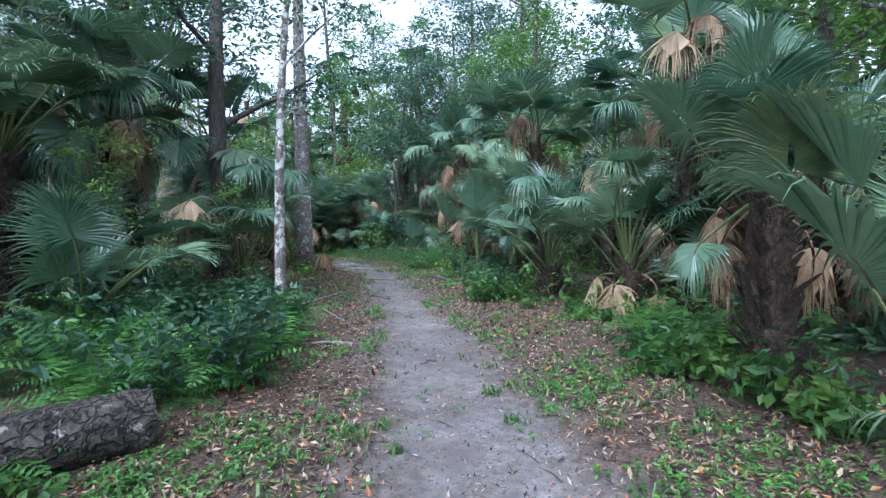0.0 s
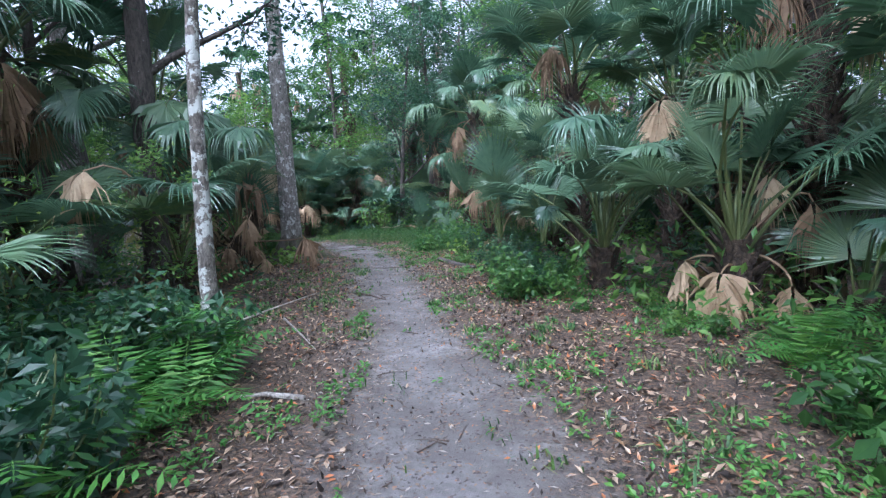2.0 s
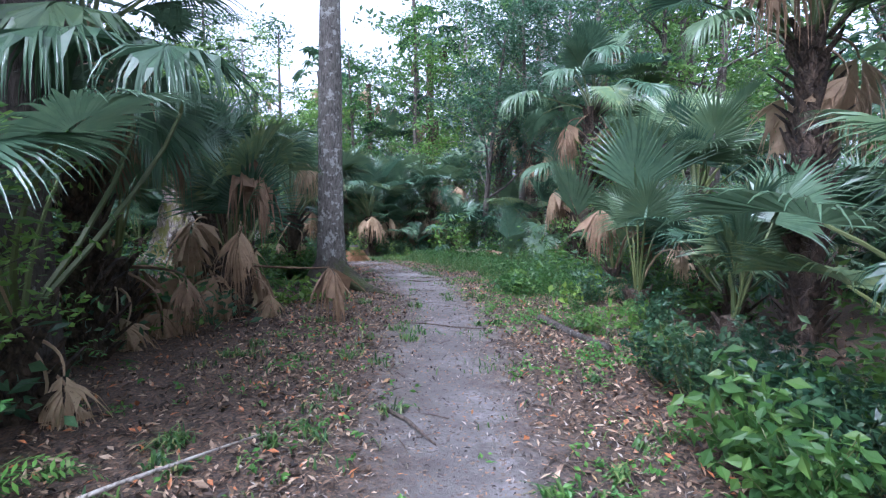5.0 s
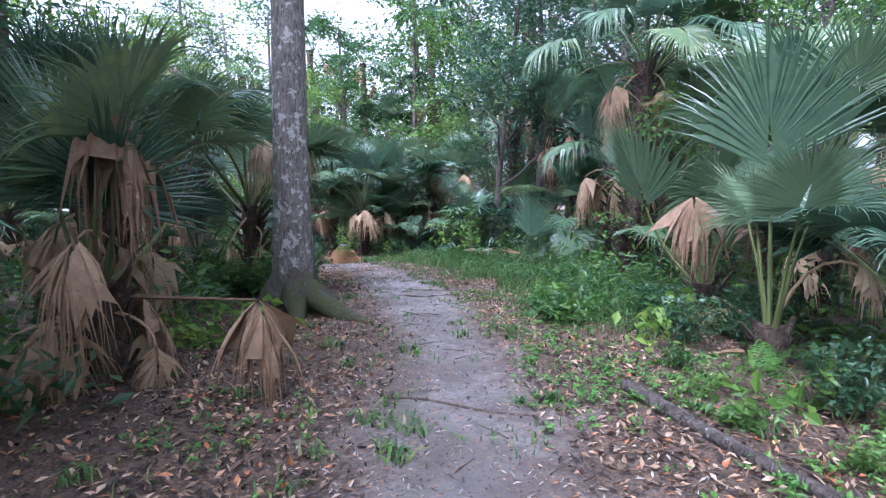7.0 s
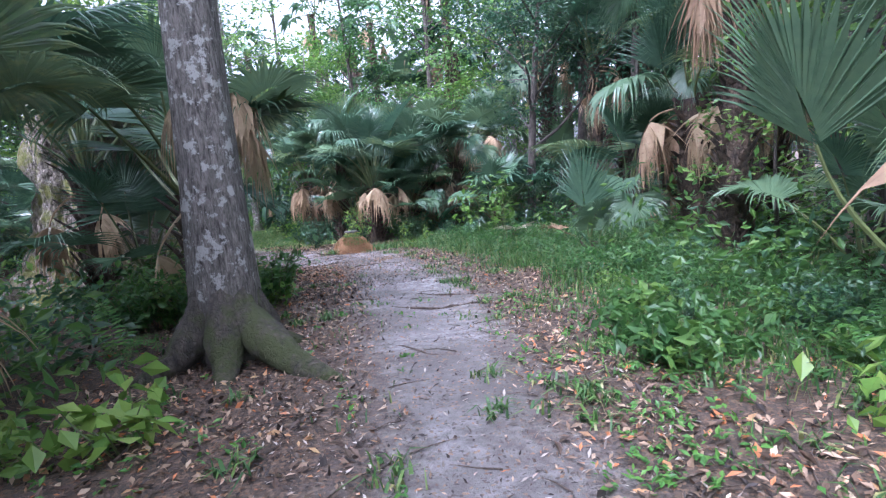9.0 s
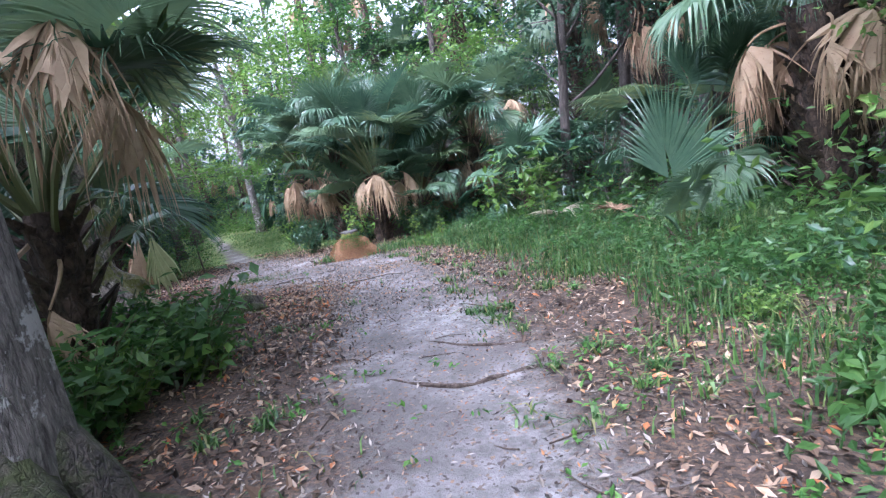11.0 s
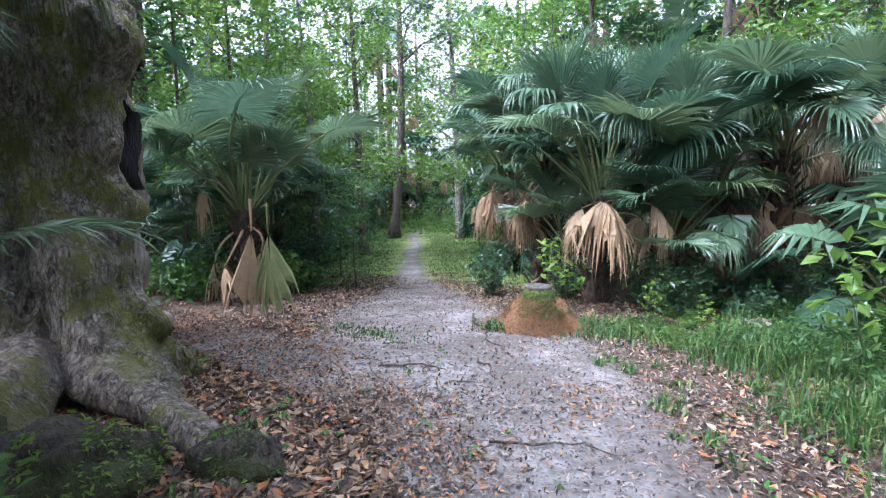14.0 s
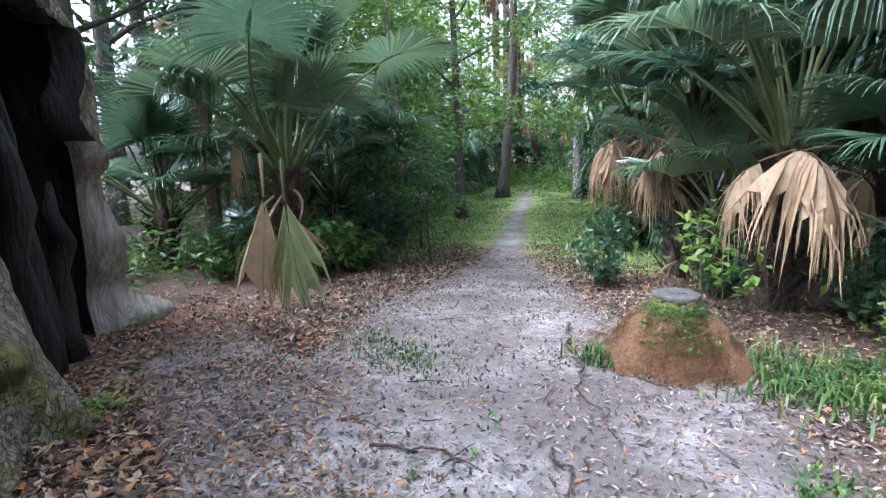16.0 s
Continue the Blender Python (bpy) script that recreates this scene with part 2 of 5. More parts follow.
def wobble(x, y, f=1.0, s=0.0):
    return (np.sin(1.7 * f * x + 0.9 * f * y + s) + np.sin(-1.1 * f * x + 2.3 * f * y + 1.3 + 2 * s) + np.sin(3.1 * f * x - 2.7 * f * y + 4.1 + s)) / 3


def lie(x, y):
    """Height of the ground."""
    x, y = np.asarray(x, float), np.asarray(y, float)
    cx, cy = np.clip(x, -13, 4), np.clip(y, -3, 28)
    z = -0.0844 - 0.001373 * cx + 0.029445 * cy - 0.0028796 * cx * cx - 0.00091623 * cx * cy - 0.00154379 * cy * cy
    e = edge(x, y)
    off = np.clip(e, 0, 3) / 3
    z = z + 0.012 * wobble(x, y, 2.2) + 0.09 * off * wobble(x, y, 0.6, 2.0) + 0.05 * off - 0.02 * np.clip(-e, 0, 0.5)
    return z


def gz(x, y):
    return float(lie(x, y))


# ---- mesh helpers ----
def mesh(name, verts, faces, mats, index=None, smooth=True):
    me = bpy.data.meshes.new(name)
    me.from_pydata([tuple(v) for v in verts], [], [tuple(f) for f in faces])
    for m in mats:
        me.materials.append(m)
    if index is not None:
        me.polygons.foreach_set("material_index", index)
    if smooth:
        me.polygons.foreach_set("use_smooth", [True] * len(me.polygons))
    me.update()
    return me


def part(name, me, parent, label="", m=None):
    ob = new(name, me)
    ob.parent = parent
    if m is not None:
        ob.matrix_basis = m
    return tagged(ob, label)


def root_at(name, x, y, label, category, group="", z=None, rz=0.0, scale=1.0):
    ob = new(name)
    ob.location, ob.rotation_euler, ob.scale = (x, y, gz(x, y) - 0.02 if z is None else z), (0, 0, rz), (scale,) * 3
    return tagged(ob, label, category, group)


def tube(V, F, pts, radii, sides=8, rough=0.0, rng=None, cap=True):
    """Adds a tapering tube along pts to the lists V and F."""
    base = len(V)
    pts = [Vector(p) for p in pts]
    side = None
    for i, p in enumerate(pts):
        d = (pts[min(i + 1, len(pts) - 1)] - pts[max(i - 1, 0)]).normalized()
        if side is None:
            side = d.orthogonal().normalized()
        side = (side - d * side.dot(d)).normalized()
        up = d.cross(side)
        for k in range(sides):
            a = 2 * math.pi * k / sides
            r = radii[i] * (1 + (rng.uniform(-rough, rough) if rng else 0))
            V.append(p + side * (r * math.cos(a)) + up * (r * math.sin(a)))
    for i in range(len(pts) - 1):
        for k in range(sides):
            a, b = base + i * sides + k, base + i * sides + (k + 1) % sides
            F.append((a, b, b + sides, a + sides))
    if cap:
        F.append(tuple(base + (len(pts) - 1) * sides + k for k in range(sides)))
        F.append(tuple(base + k for k in reversed(range(sides))))


def frond_lists(rng, O, H, D, radius, nseg=34, spread=250, droop=0.4, lift=0.25, split=0.5, stalk=0.016, fine=True, fold=0.45, ragged=0.08, wear=0.0, pre=0.12, loose=False, arch=0.5, costa=0.34):
    """One fan leaf: a stalk from O to the hub H, then a midrib along D that arches down and carries folded segments with sagging tips."""
    O, H, D = Vector(O), Vector(H), Vector(D).normalized()
    V, F, M = [], [], []
    ctrl = H - D * ((H - O).length * 0.5)
    n = 6 if fine else 2
    tube(V, F, [O.lerp(ctrl, s).lerp(ctrl.lerp(H, s), s) for s in (k / n for k in range(n + 1))], [stalk * (1.5 - 0.8 * k / n) for k in range(n + 1)], 5 if fine else 3, cap=False)
    M += [1] * len(F)
    S = Vector((0, 0, 1)).cross(D)
    S = S.normalized() if S.length > 0.05 else Vector((0, 1, 0))
    N = D.cross(S)
    if N.z < 0:
        N = -N
    rib, steps = [H.copy()], 8
    for k in range(steps):
        w = arch * (k + 0.5) / steps
        rib.append(rib[-1] + (D * math.cos(w) - N * math.sin(w)) * (costa * radius / steps))
    cuts = (0.03, split, split + 0.4 * (1 - split), split + 0.74 * (1 - split), 1.0) if fine else (0.04, split, 1.0)
    if loose and fine:
        cuts = (0.03, 0.18, split, split + 0.32 * (1 - split), split + 0.66 * (1 - split), 1.0)
    half = radians(spread) / 2
    ph = [rng.uniform(0, 6.28) for _ in range(4)]
    for i in range(nseg):
        q = 2 * i / (nseg - 1) - 1
        a = q * half + rng.uniform(-ragged, ragged) * 0.5
        u = (1 - abs(q)) ** 1.1
        k0 = min(int(u * steps), steps - 1)
        start = rib[k0].lerp(rib[k0 + 1], u * steps - k0)
        w = arch * u
        L, N1 = D * math.cos(w) - N * math.sin(w), N * math.cos(w) + D * math.sin(w)
        length = radius * (0.76 + 0.24 * math.cos(a * 0.62) - costa * u * 0.8) * rng.uniform(0.9 - wear * 0.4, 1.04)
        if loose:
            a += 0.2 * math.sin(i * 0.85 + ph[0]) + 0.14 * math.sin(i * 2.1 + ph[1])
        d = (L * math.cos(a) + S * math.sin(a) + N1 * (lift * abs(math.sin(a)) + 0.3 * lift * (1 - math.cos(a)))).normalized()
        tdir = (S * math.cos(a) - L * math.sin(a)).normalized()
        p = start.copy()
        w0 = radius * split * math.tan(half / nseg) * 1.12
        if loose:
            w0 *= rng.uniform(1.0, 1.6)
        thin = 0.82 - wear * rng.uniform(0.0, 0.4)
        sag = droop * (0.75 + 0.45 * math.sin(i * 0.6 + ph[2]) + rng.uniform(-0.2, 0.35)) if loose else droop * (1 + 0.3 * math.sin(i * 0.4 + ph[3])) * rng.uniform(0.6, 1.4)
        prev, base = 0.0, len(V)
        twist = rng.uniform(-0.9, 0.9) if loose else rng.uniform(-0.35, 0.35)
        for j, s in enumerate(cuts):
            step = (s - prev) * length
            if s <= split:
                weight = pre
            elif loose or not fine:
                weight = 2.2
            else:
                weight = 0.8 + 4.5 * (s - split) / (1 - split)
            d = (d + Vector((0, 0, -1)) * (sag * weight * (s - prev) * 1.6) + tdir * (rng.uniform(-ragged, ragged) * (s - prev))).normalized()
            p = p + d * step
            prev = s
            w = w0 * (s / split if s <= split else thin * max(0.05, 1 - (s - split) / (1 - split)) ** 0.85)
            nn = d.cross(tdir)
            nn = nn.normalized() if nn.length > 0.01 else N
            if nn.dot(N) < 0:
                nn = -nn
            tt = (tdir + nn * (twist * s)).normalized()
            V.extend((p - tt * w, p - nn * (fold * w), p + tt * w))
        joined = sum(1 for s in cuts if s <= split)
        for j in range(len(cuts) - 1):
            q0 = base + 3 * j
            nxt = 3 * len(cuts) - 2 if i < nseg - 1 else 0
            r0 = q0 + 2 + (nxt if j < joined else 0)
            r1 = q0 + 5 + (nxt if j + 1 < joined else 0)
            F.append((q0, q0 + 1, q0 + 4, q0 + 3))
            F.append((q0 + 1, r0, r1, q0 + 4))
    M += [0] * (len(F) - len(M))
    return V, F, M


def frond_mesh(rng, O, H, D, radius, dead=False, **k):
    V, F, M = frond_lists(rng, O, H, D, radius, **k)
    return mesh("dry_frond" if dead else "frond", V, F, [DEAD, DEAD] if dead else [FROND, STALK], M, False)


def dry_blade(rng, O, H, D, radius, fine=True, bell=False, drape=False):
    """A dead fan: the midrib hooks over and the torn segments hang in clinging strips."""
    k = dict(nseg=44 if fine else 12, fine=fine, loose=True, fold=1.1, wear=0.55, ragged=0.55, stalk=0.013)
    if drape:
        return frond_mesh(rng, O, H, D, radius, True, spread=rng.uniform(150, 180), droop=1.5, lift=-0.35, split=0.44, pre=1.9, arch=1.5, costa=0.4, **k)
    if bell:
        return frond_mesh(rng, O, H, D, radius, True, spread=rng.uniform(230, 270), droop=1.2, lift=-0.1, split=0.5, pre=1.7, arch=1.2, costa=0.26, **k)
    return frond_mesh(rng, O, H, D, radius, True, spread=rng.uniform(110, 165), droop=rng.uniform(1.0, 1.9), lift=rng.uniform(-0.6, -0.1), split=rng.uniform(0.28, 0.4), pre=rng.uniform(0.7, 1.5), arch=rng.uniform(0.8, 1.5), costa=0.45, **k)


def stock(fine, count):
    """Ready fronds for palm crowns by how high they stand, in a crown whose heart is the origin and which reach along +X."""
    rng, made = random.Random(11 if fine else 12), {}
    nseg = 54 if fine else 20
    for key, elev, pet, bend, droop, spread, arch in (("up", 78, 1.2, 6, 0.16, 200, 0.25), ("high", 60, 1.3, 22, 0.42, 235, 0.5), ("mid", 36, 1.25, 38, 0.65, 240, 0.7), ("low", 8, 1.0, 42, 0.9, 230, 0.8), ("hang", -20, 0.95, 45, 1.2, 200, 0.9)):
        made[key] = []
        for _ in range(count):
            e = radians(elev + rng.uniform(-10, 10))
            b = radians(bend + rng.uniform(-12, 12))
            h = Vector((math.cos(e - b * 0.4), 0, math.sin(e - b * 0.4))) * pet * rng.uniform(0.75, 1.2)
            D = (math.cos(e - b), rng.uniform(-0.35, 0.35), math.sin(e - b))
            made[key].append(frond_mesh(rng, (0.04, 0, 0), h, D, 0.88, False, nseg=nseg, spread=spread, droop=droop * rng.uniform(0.4, 1.7), fine=fine, lift=rng.uniform(0.05, 0.4), arch=arch, split=rng.uniform(0.4, 0.54), fold=0.6))
    made["dead"] = []
    for i in range(count + 2):
        e = radians(rng.uniform(-65, 5))
        h = Vector((math.cos(e), 0, math.sin(e))) * rng.uniform(0.5, 0.95)
        D = (math.cos(e - 0.6), rng.uniform(-0.5, 0.5), math.sin(e - 0.6))
        made["dead"].append(dry_blade(rng, (0.04, 0, 0), h, D, rng.uniform(0.75, 1.0), fine, i == 0))
    return made


FINE, PLAIN = stock(True, 4), stock(False, 4)


def palm_trunk(rng, height, radius, boots=True, fine=True):
    """A palm stem clad in old leaf bases that point up and outward."""
    V, F = [], []
    n = max(3, int(height / 0.35) + 1)
    lean = Vector((rng.uniform(-0.05, 0.05), rng.uniform(-0.05, 0.05), 0))
    tube(V, F, [Vector((0, 0, height * k / n)) + lean * (height * (k / n) ** 2) for k in range(n + 1)], [radius * (1.15 if k == 0 else rng.uniform(0.85, 1.0)) for k in range(n + 1)], 10 if fine else 6, 0.08, rng)
    trunk = mesh("palm_trunk", V, F, [BARK_PALM], None, False)
    V, F = [], []
    if boots:
        rows = max(2, int(height / (0.13 if fine else 0.3)))
        for i in range(rows):
            z = height * (i + 0.3) / rows
            for k in range(5 if fine else 3):
                a = i * 1.25 + k * 2 * math.pi / (5 if fine else 3) + rng.uniform(-0.3, 0.3)
                out, tan = Vector((math.cos(a), math.sin(a), 0)), Vector((-math.sin(a), math.cos(a), 0))
                w, l, o = rng.uniform(0.035, 0.06) * max(1, radius / 0.15), rng.uniform(0.16, 0.36), rng.uniform(0.35, 0.95)
                p = Vector((0, 0, z)) + lean * (height * (z / height) ** 2) + out * (radius * 0.85)
                q = p + out * (l * o) + Vector((0, 0, l * (1 - 0.4 * o)))
                b = len(V)
                V.extend((p - tan * w, p + tan * w, p + out * 0.05 + Vector((0, 0, -0.03)), q - tan * w * 0.55, q + tan * w * 0.55, q + out * 0.02))
                F.extend(((b, b + 1, b + 4, b + 3), (b + 1, b + 2, b + 5, b + 4), (b + 2, b, b + 3, b + 5), (b + 3, b + 4, b + 5)))
    return trunk, mesh("leaf_bases", V, F, [BARK_PALM], None, False), lean * height + Vector((0, 0, height))


PALMS = []


def palm(x, y, height, radius=0.15, green=14, dead=4, size=1.0, seed=0, fine=True, label="", named=(), kinds="up high high high", face=None, sweep=360, group=""):
    """A fan palm: clad trunk, green fronds all round (or round `face`), dry ones hanging, and named ones at given hubs."""
    rng = random.Random(seed * 77 + 5)
    green = round(green * 1.35) if fine else green
    label = label or ("cabbage palm with a boot-clad trunk and green fan fronds" if height > 1.2 else "low palmetto with spreading green fan fronds")
    r = root_at("palm" if height > 1.2 else "palmetto", x, y, label, "palm", group)
    me, bases, top = palm_trunk(rng, height, radius, True, fine)
    part("trunk", me, r)
    tagged(part("old_leaf_base", bases, r, "split dry leaf bases"), kind="stuff")
    lib, order = FINE if fine else PLAIN, kinds.split()
    for i in range(green):
        a = (i * 137.5 + rng.uniform(-20, 20)) if face is None else face + rng.uniform(-sweep / 2, sweep / 2)
        k = rng.choice(order)
        s = size * rng.uniform(0.8, 1.15)
        m = Matrix.Translation(top - Vector((0, 0, rng.uniform(0, 0.35)))) @ pose(0, 0, 0, rng.uniform(-12, 12), rng.uniform(-8, 8), a) @ Matrix.Diagonal((s, s, s, 1))
        part("frond", rng.choice(lib[k]), r, "", m)
    for i in range(dead):
        s = size * rng.uniform(0.75, 1.1)
        m = Matrix.Translation(top - Vector((0, 0, rng.uniform(0.1, 0.35)))) @ pose(0, 0, 0, 0, 0, rng.uniform(0, 360)) @ Matrix.Diagonal((s, s, s, 1))
        part("dry_frond", rng.choice(lib["dead"]), r, "dry brown hanging fan frond", m)
    base = Vector(r.location)
    for hub, D, radius_, kind in named:
        O = top + Vector((0, 0, -0.1))
        H = Vector(hub) - base
        if kind in ("dead", "bell", "drape"):
            me = dry_blade(rng, O, H, D, radius_, True, kind == "bell", kind == "drape")
        elif kind == "limp":
            me = frond_mesh(rng, O, H, D, radius_, False, nseg=48, spread=230, droop=1.0, lift=0.1, split=0.42, ragged=0.2, pre=0.5, arch=0.8, costa=0.42)
        else:
            me = frond_mesh(rng, O, H, D, radius_, False, nseg=58 if kind == "fan" else 44, spread=235 if kind == "fan" else 125, droop=0.3 if kind == "fan" else 0.1, lift=0.2, split=0.5, fold=0.7, arch=0.35 if kind == "fan" else 0.1)
        dry = kind in ("dead", "bell", "drape")
        part("dry_frond" if dry else "frond", me, r, "dry brown hanging fan frond" if dry else "")
    PALMS.append((x, y, 0.9))
    return r


def leaf_quads(rng, centres, size, up=0.5, slim=0.42, sag=0.25):
    """Folded pointed leaves at the given centres, as vertex and face arrays."""
    c = np.asarray(centres, float)
    n = len(c)
    d = rng.normal(size=(n, 3))
    d[:, 2] = d[:, 2] * 0.5 - sag
    d /= np.linalg.norm(d, axis=1)[:, None]
    nrm = rng.normal(size=(n, 3)) * (1 - up)
    nrm[:, 2] += up
    s = np.cross(d, nrm)
    s /= np.linalg.norm(s, axis=1)[:, None] + 1e-9
    nn = np.cross(s, d)
    L = (size * rng.uniform(0.6, 1.3, n))[:, None]
    w = L * slim
    v = np.stack([c - d * L * 0.5, c - d * L * 0.02 + s * w * 0.5 + nn * w * 0.18, c + d * L * 0.5, c - d * L * 0.02 - s * w * 0.5 + nn * w * 0.18], 1).reshape(-1, 3)
    q = np.arange(n)[:, None] * 4
    f = np.concatenate([q + [0, 1, 2], q + [0, 2, 3]], 1).reshape(-1, 3)
    return v.tolist(), f.tolist()


def tree_meshes(seed, height, radius, first=0.35, limbs=9, reach=2.2, leaves=5000, leaf=0.12, bark_mat=None, leaf_mat=None, lean=(0, 0), flare=1.5, sides=10, clump=0.55, rise=0.5, twigs=True, bend=0.25):
    """Trunk with limbs, and a crown of leaf sprays along the twigs. Returns the two meshes."""
    rng, nr = random.Random(seed), np.random.default_rng(seed)
    V, F = [], []
    n = 12
    bendx, bendy = rng.uniform(-bend, bend), rng.uniform(-bend, bend)

    def spine(s):
        return Vector((lean[0] * s + bendx * math.sin(s * 4.2), lean[1] * s + bendy * math.sin(s * 3.6 + 0.5) - bendy * math.sin(0.5), height * s))

    tube(V, F, [spine(s) for s in ((k / n) ** 1.3 for k in range(n + 1))], [radius * (flare if k == 0 else 1.12 if k == 1 else 1) * (1 - 0.75 * (k / n) ** 1.3) for k in range(n + 1)], sides, 0.07, rng)
    ends = []
    for i in range(limbs):
        s = first + (1 - first) * (i + 0.5) / limbs
        a = i * 2.4 + rng.uniform(-0.5, 0.5)
        p0, l = spine(s), reach * (1.15 - 0.6 * s) * rng.uniform(0.7, 1.25)
        d = Vector((math.cos(a), math.sin(a), rise * rng.uniform(0.3, 1.5))).normalized()
        pts, p = [p0], p0.copy()
        for k in range(5):
            d = (d + Vector((rng.uniform(-0.3, 0.3), rng.uniform(-0.3, 0.3), rng.uniform(-0.15, 0.25)))).normalized()
            p = p + d * (l / 5)
            pts.append(p.copy())
        r0 = radius * (1 - 0.7 * s) * 0.45
        root = len(V)
        tube(V, F, pts, [r0 * (1 - 0.85 * k / 5) for k in range(6)], 5, cap=False)
        join = min(range((n + 1) * sides), key=lambda k: (V[k] - p0).length_squared)
        F.append((join, root, root + 1))
        for k in range(2, 6):
            for _ in range(3):
                td = Vector((rng.gauss(0, 1), rng.gauss(0, 1), rng.gauss(0.1, 0.5))).normalized()
                tl = l * rng.uniform(0.15, 0.4)
                if twigs:
                    F.append((root + 5 * k, len(V), len(V) + 1))
                    tube(V, F, [pts[k], pts[k] + td * tl * 0.5, pts[k] + td * tl + Vector((0, 0, -0.05))], [r0 * 0.22, r0 * 0.15, r0 * 0.06], 3, cap=False)
                ends.append((pts[k] + td * tl * 0.5, pts[k] + td * tl))
    per = max(1, leaves // len(ends))
    cs = []
    for a, b in ends:
        m = max(1, int(per * rng.uniform(0.3, 1.7)))
        ts = nr.uniform(0, 1.15, m)[:, None]
        cs.append(np.array(a) + ts * np.array(b - a) + nr.normal(size=(m, 3)) * np.array([clump, clump, clump * 0.45]) * 0.5)
    v, f = leaf_quads(nr, np.concatenate(cs), leaf)
    return mesh("tree_trunk", V, F, [bark_mat or BARK_DARK]), mesh("tree_crown", v, f, [leaf_mat or LEAF], None, False)


def tree(name, x, y, meshes, label, rz=0.0, scale=1.0, group="", category="tree"):
    r = root_at(name, x, y, label, category, group, None, rz, scale)
    part("trunk", meshes[0], r)
    part("crown", meshes[1], r)
    return r


def shrub_mesh(seed, height=0.8, stems=7, leaves=260, leaf=0.13, width=0.45, leaf_mat=None, slim=0.55, up=0.6):
    rng, nr = random.Random(seed), np.random.default_rng(seed)
    V, F, cs = [], [], []
    for i in range(stems):
        a, l = rng.uniform(0, 6.28), height * rng.uniform(0.6, 1.1)
        d = Vector((math.cos(a) * width, math.sin(a) * width, 1)).normalized()
        pts = [Vector((rng.uniform(-0.06, 0.06), rng.uniform(-0.06, 0.06), 0))]
        for k in range(4):
            d = (d + Vector((rng.uniform(-0.25, 0.25), rng.uniform(-0.25, 0.25), 0))).normalized()
            pts.append(pts[-1] + d * (l / 4))
        tube(V, F, pts, [0.008, 0.007, 0.006, 0.005, 0.003], 4, cap=False)
        m = leaves // stems
        ts = nr.uniform(0.25, 1.02, m) * 4
        k = np.minimum(ts.astype(int), 3)
        P = np.array(pts)
        c = P[k] + (ts - k)[:, None] * (P[k + 1] - P[k])
        cs.append(c + nr.normal(size=(m, 3)) * np.array([leaf, leaf, leaf * 0.5]) * 0.75)
    v, f = leaf_quads(nr, np.concatenate(cs), leaf, up, slim, 0.35)
    return (("stem", mesh("shrub_stems", V, F, [STALK], None, False), None), ("foliage", mesh("shrub_leaves", v, f, [leaf_mat or LEAF], None, False), None))


def fern_frond(seed, length=0.6):
    rng = random.Random(seed)
    V, F = [], []
    a, e, L = 0.0, radians(rng.uniform(50, 78)), length * rng.uniform(0.8, 1.15)
    out, tan = Vector((math.cos(a), math.sin(a), 0)), Vector((-math.sin(a), math.cos(a), 0))
    p, n = Vector((0, 0, 0)), 20
    for k in range(n):
        d = out * math.cos(e) + Vector((0, 0, math.sin(e)))
        q = p + d * (L / n)
        b = len(V)
        V.extend((p - tan * 0.003, p + tan * 0.003, q))
        F.append((b, b + 1, b + 2))
        if k > 2:
            s = (k - 2) / (n - 2)
            w = L * 0.19 * (math.sin(math.pi * min(1, s * 1.05 + 0.16)) ** 0.7 if s < 0.8 else (1 - s) * 3.2 + 0.05)
            for sg in (-1, 1):
                tip = p + tan * (sg * w) + d * (w * 0.25) + Vector((0, 0, -w * rng.uniform(0.05, 0.35)))
                mid_ = p.lerp(tip, 0.45)
                b = len(V)
                V.extend((p, mid_ + d * (L * 0.016), tip, mid_ - d * (L * 0.014)))
                F.append((b, b + 1, b + 2, b + 3))
        p = q
        e -= radians(rng.uniform(3.5, 6.5))
    return mesh("fern_frond", V, F, [FERN], None, False)


def fern_parts(seed, count, fronds):
    rng = random.Random(seed)
    return tuple(("frond", rng.choice(fronds), pose(0, 0, 0, rng.uniform(-10, 10), rng.uniform(-15, 12), i * 137.5 + rng.uniform(-20, 20))) for i in range(count))


def blades(name, pts, lengths, nr, mat, label, width=0.005, lean=0.5, category="grass"):
    """Grass: bent blades in one mesh of stuff."""
    n = len(pts)
    a = nr.uniform(0, 2 * math.pi, n)
    out = np.stack([np.cos(a), np.sin(a), np.zeros(n)], 1)
    side = np.stack([-np.sin(a), np.cos(a), np.zeros(n)], 1)
    L, k = lengths[:, None], nr.uniform(0.1, lean, n)[:, None]
    w = width * nr.uniform(0.6, 1.5, n)[:, None]
    up = np.array([0, 0, 1.0])
    p1 = pts + up * L * 0.55 + out * L * k * 0.3
    p2 = pts + up * L * (1 - k * 0.45) + out * L * k
    v = np.stack([pts - side * w, pts + side * w, p1 - side * w * 0.8, p1 + side * w * 0.8, p2], 1).reshape(-1, 3)
    f = []
    for q in range(0, 5 * n, 5):
        f.append((q, q + 1, q + 3, q + 2))
        f.append((q + 2, q + 3, q + 4))
    return tagged(new(name, mesh(name, v.tolist(), f, [mat], None, False)), label, category, "", "stuff")


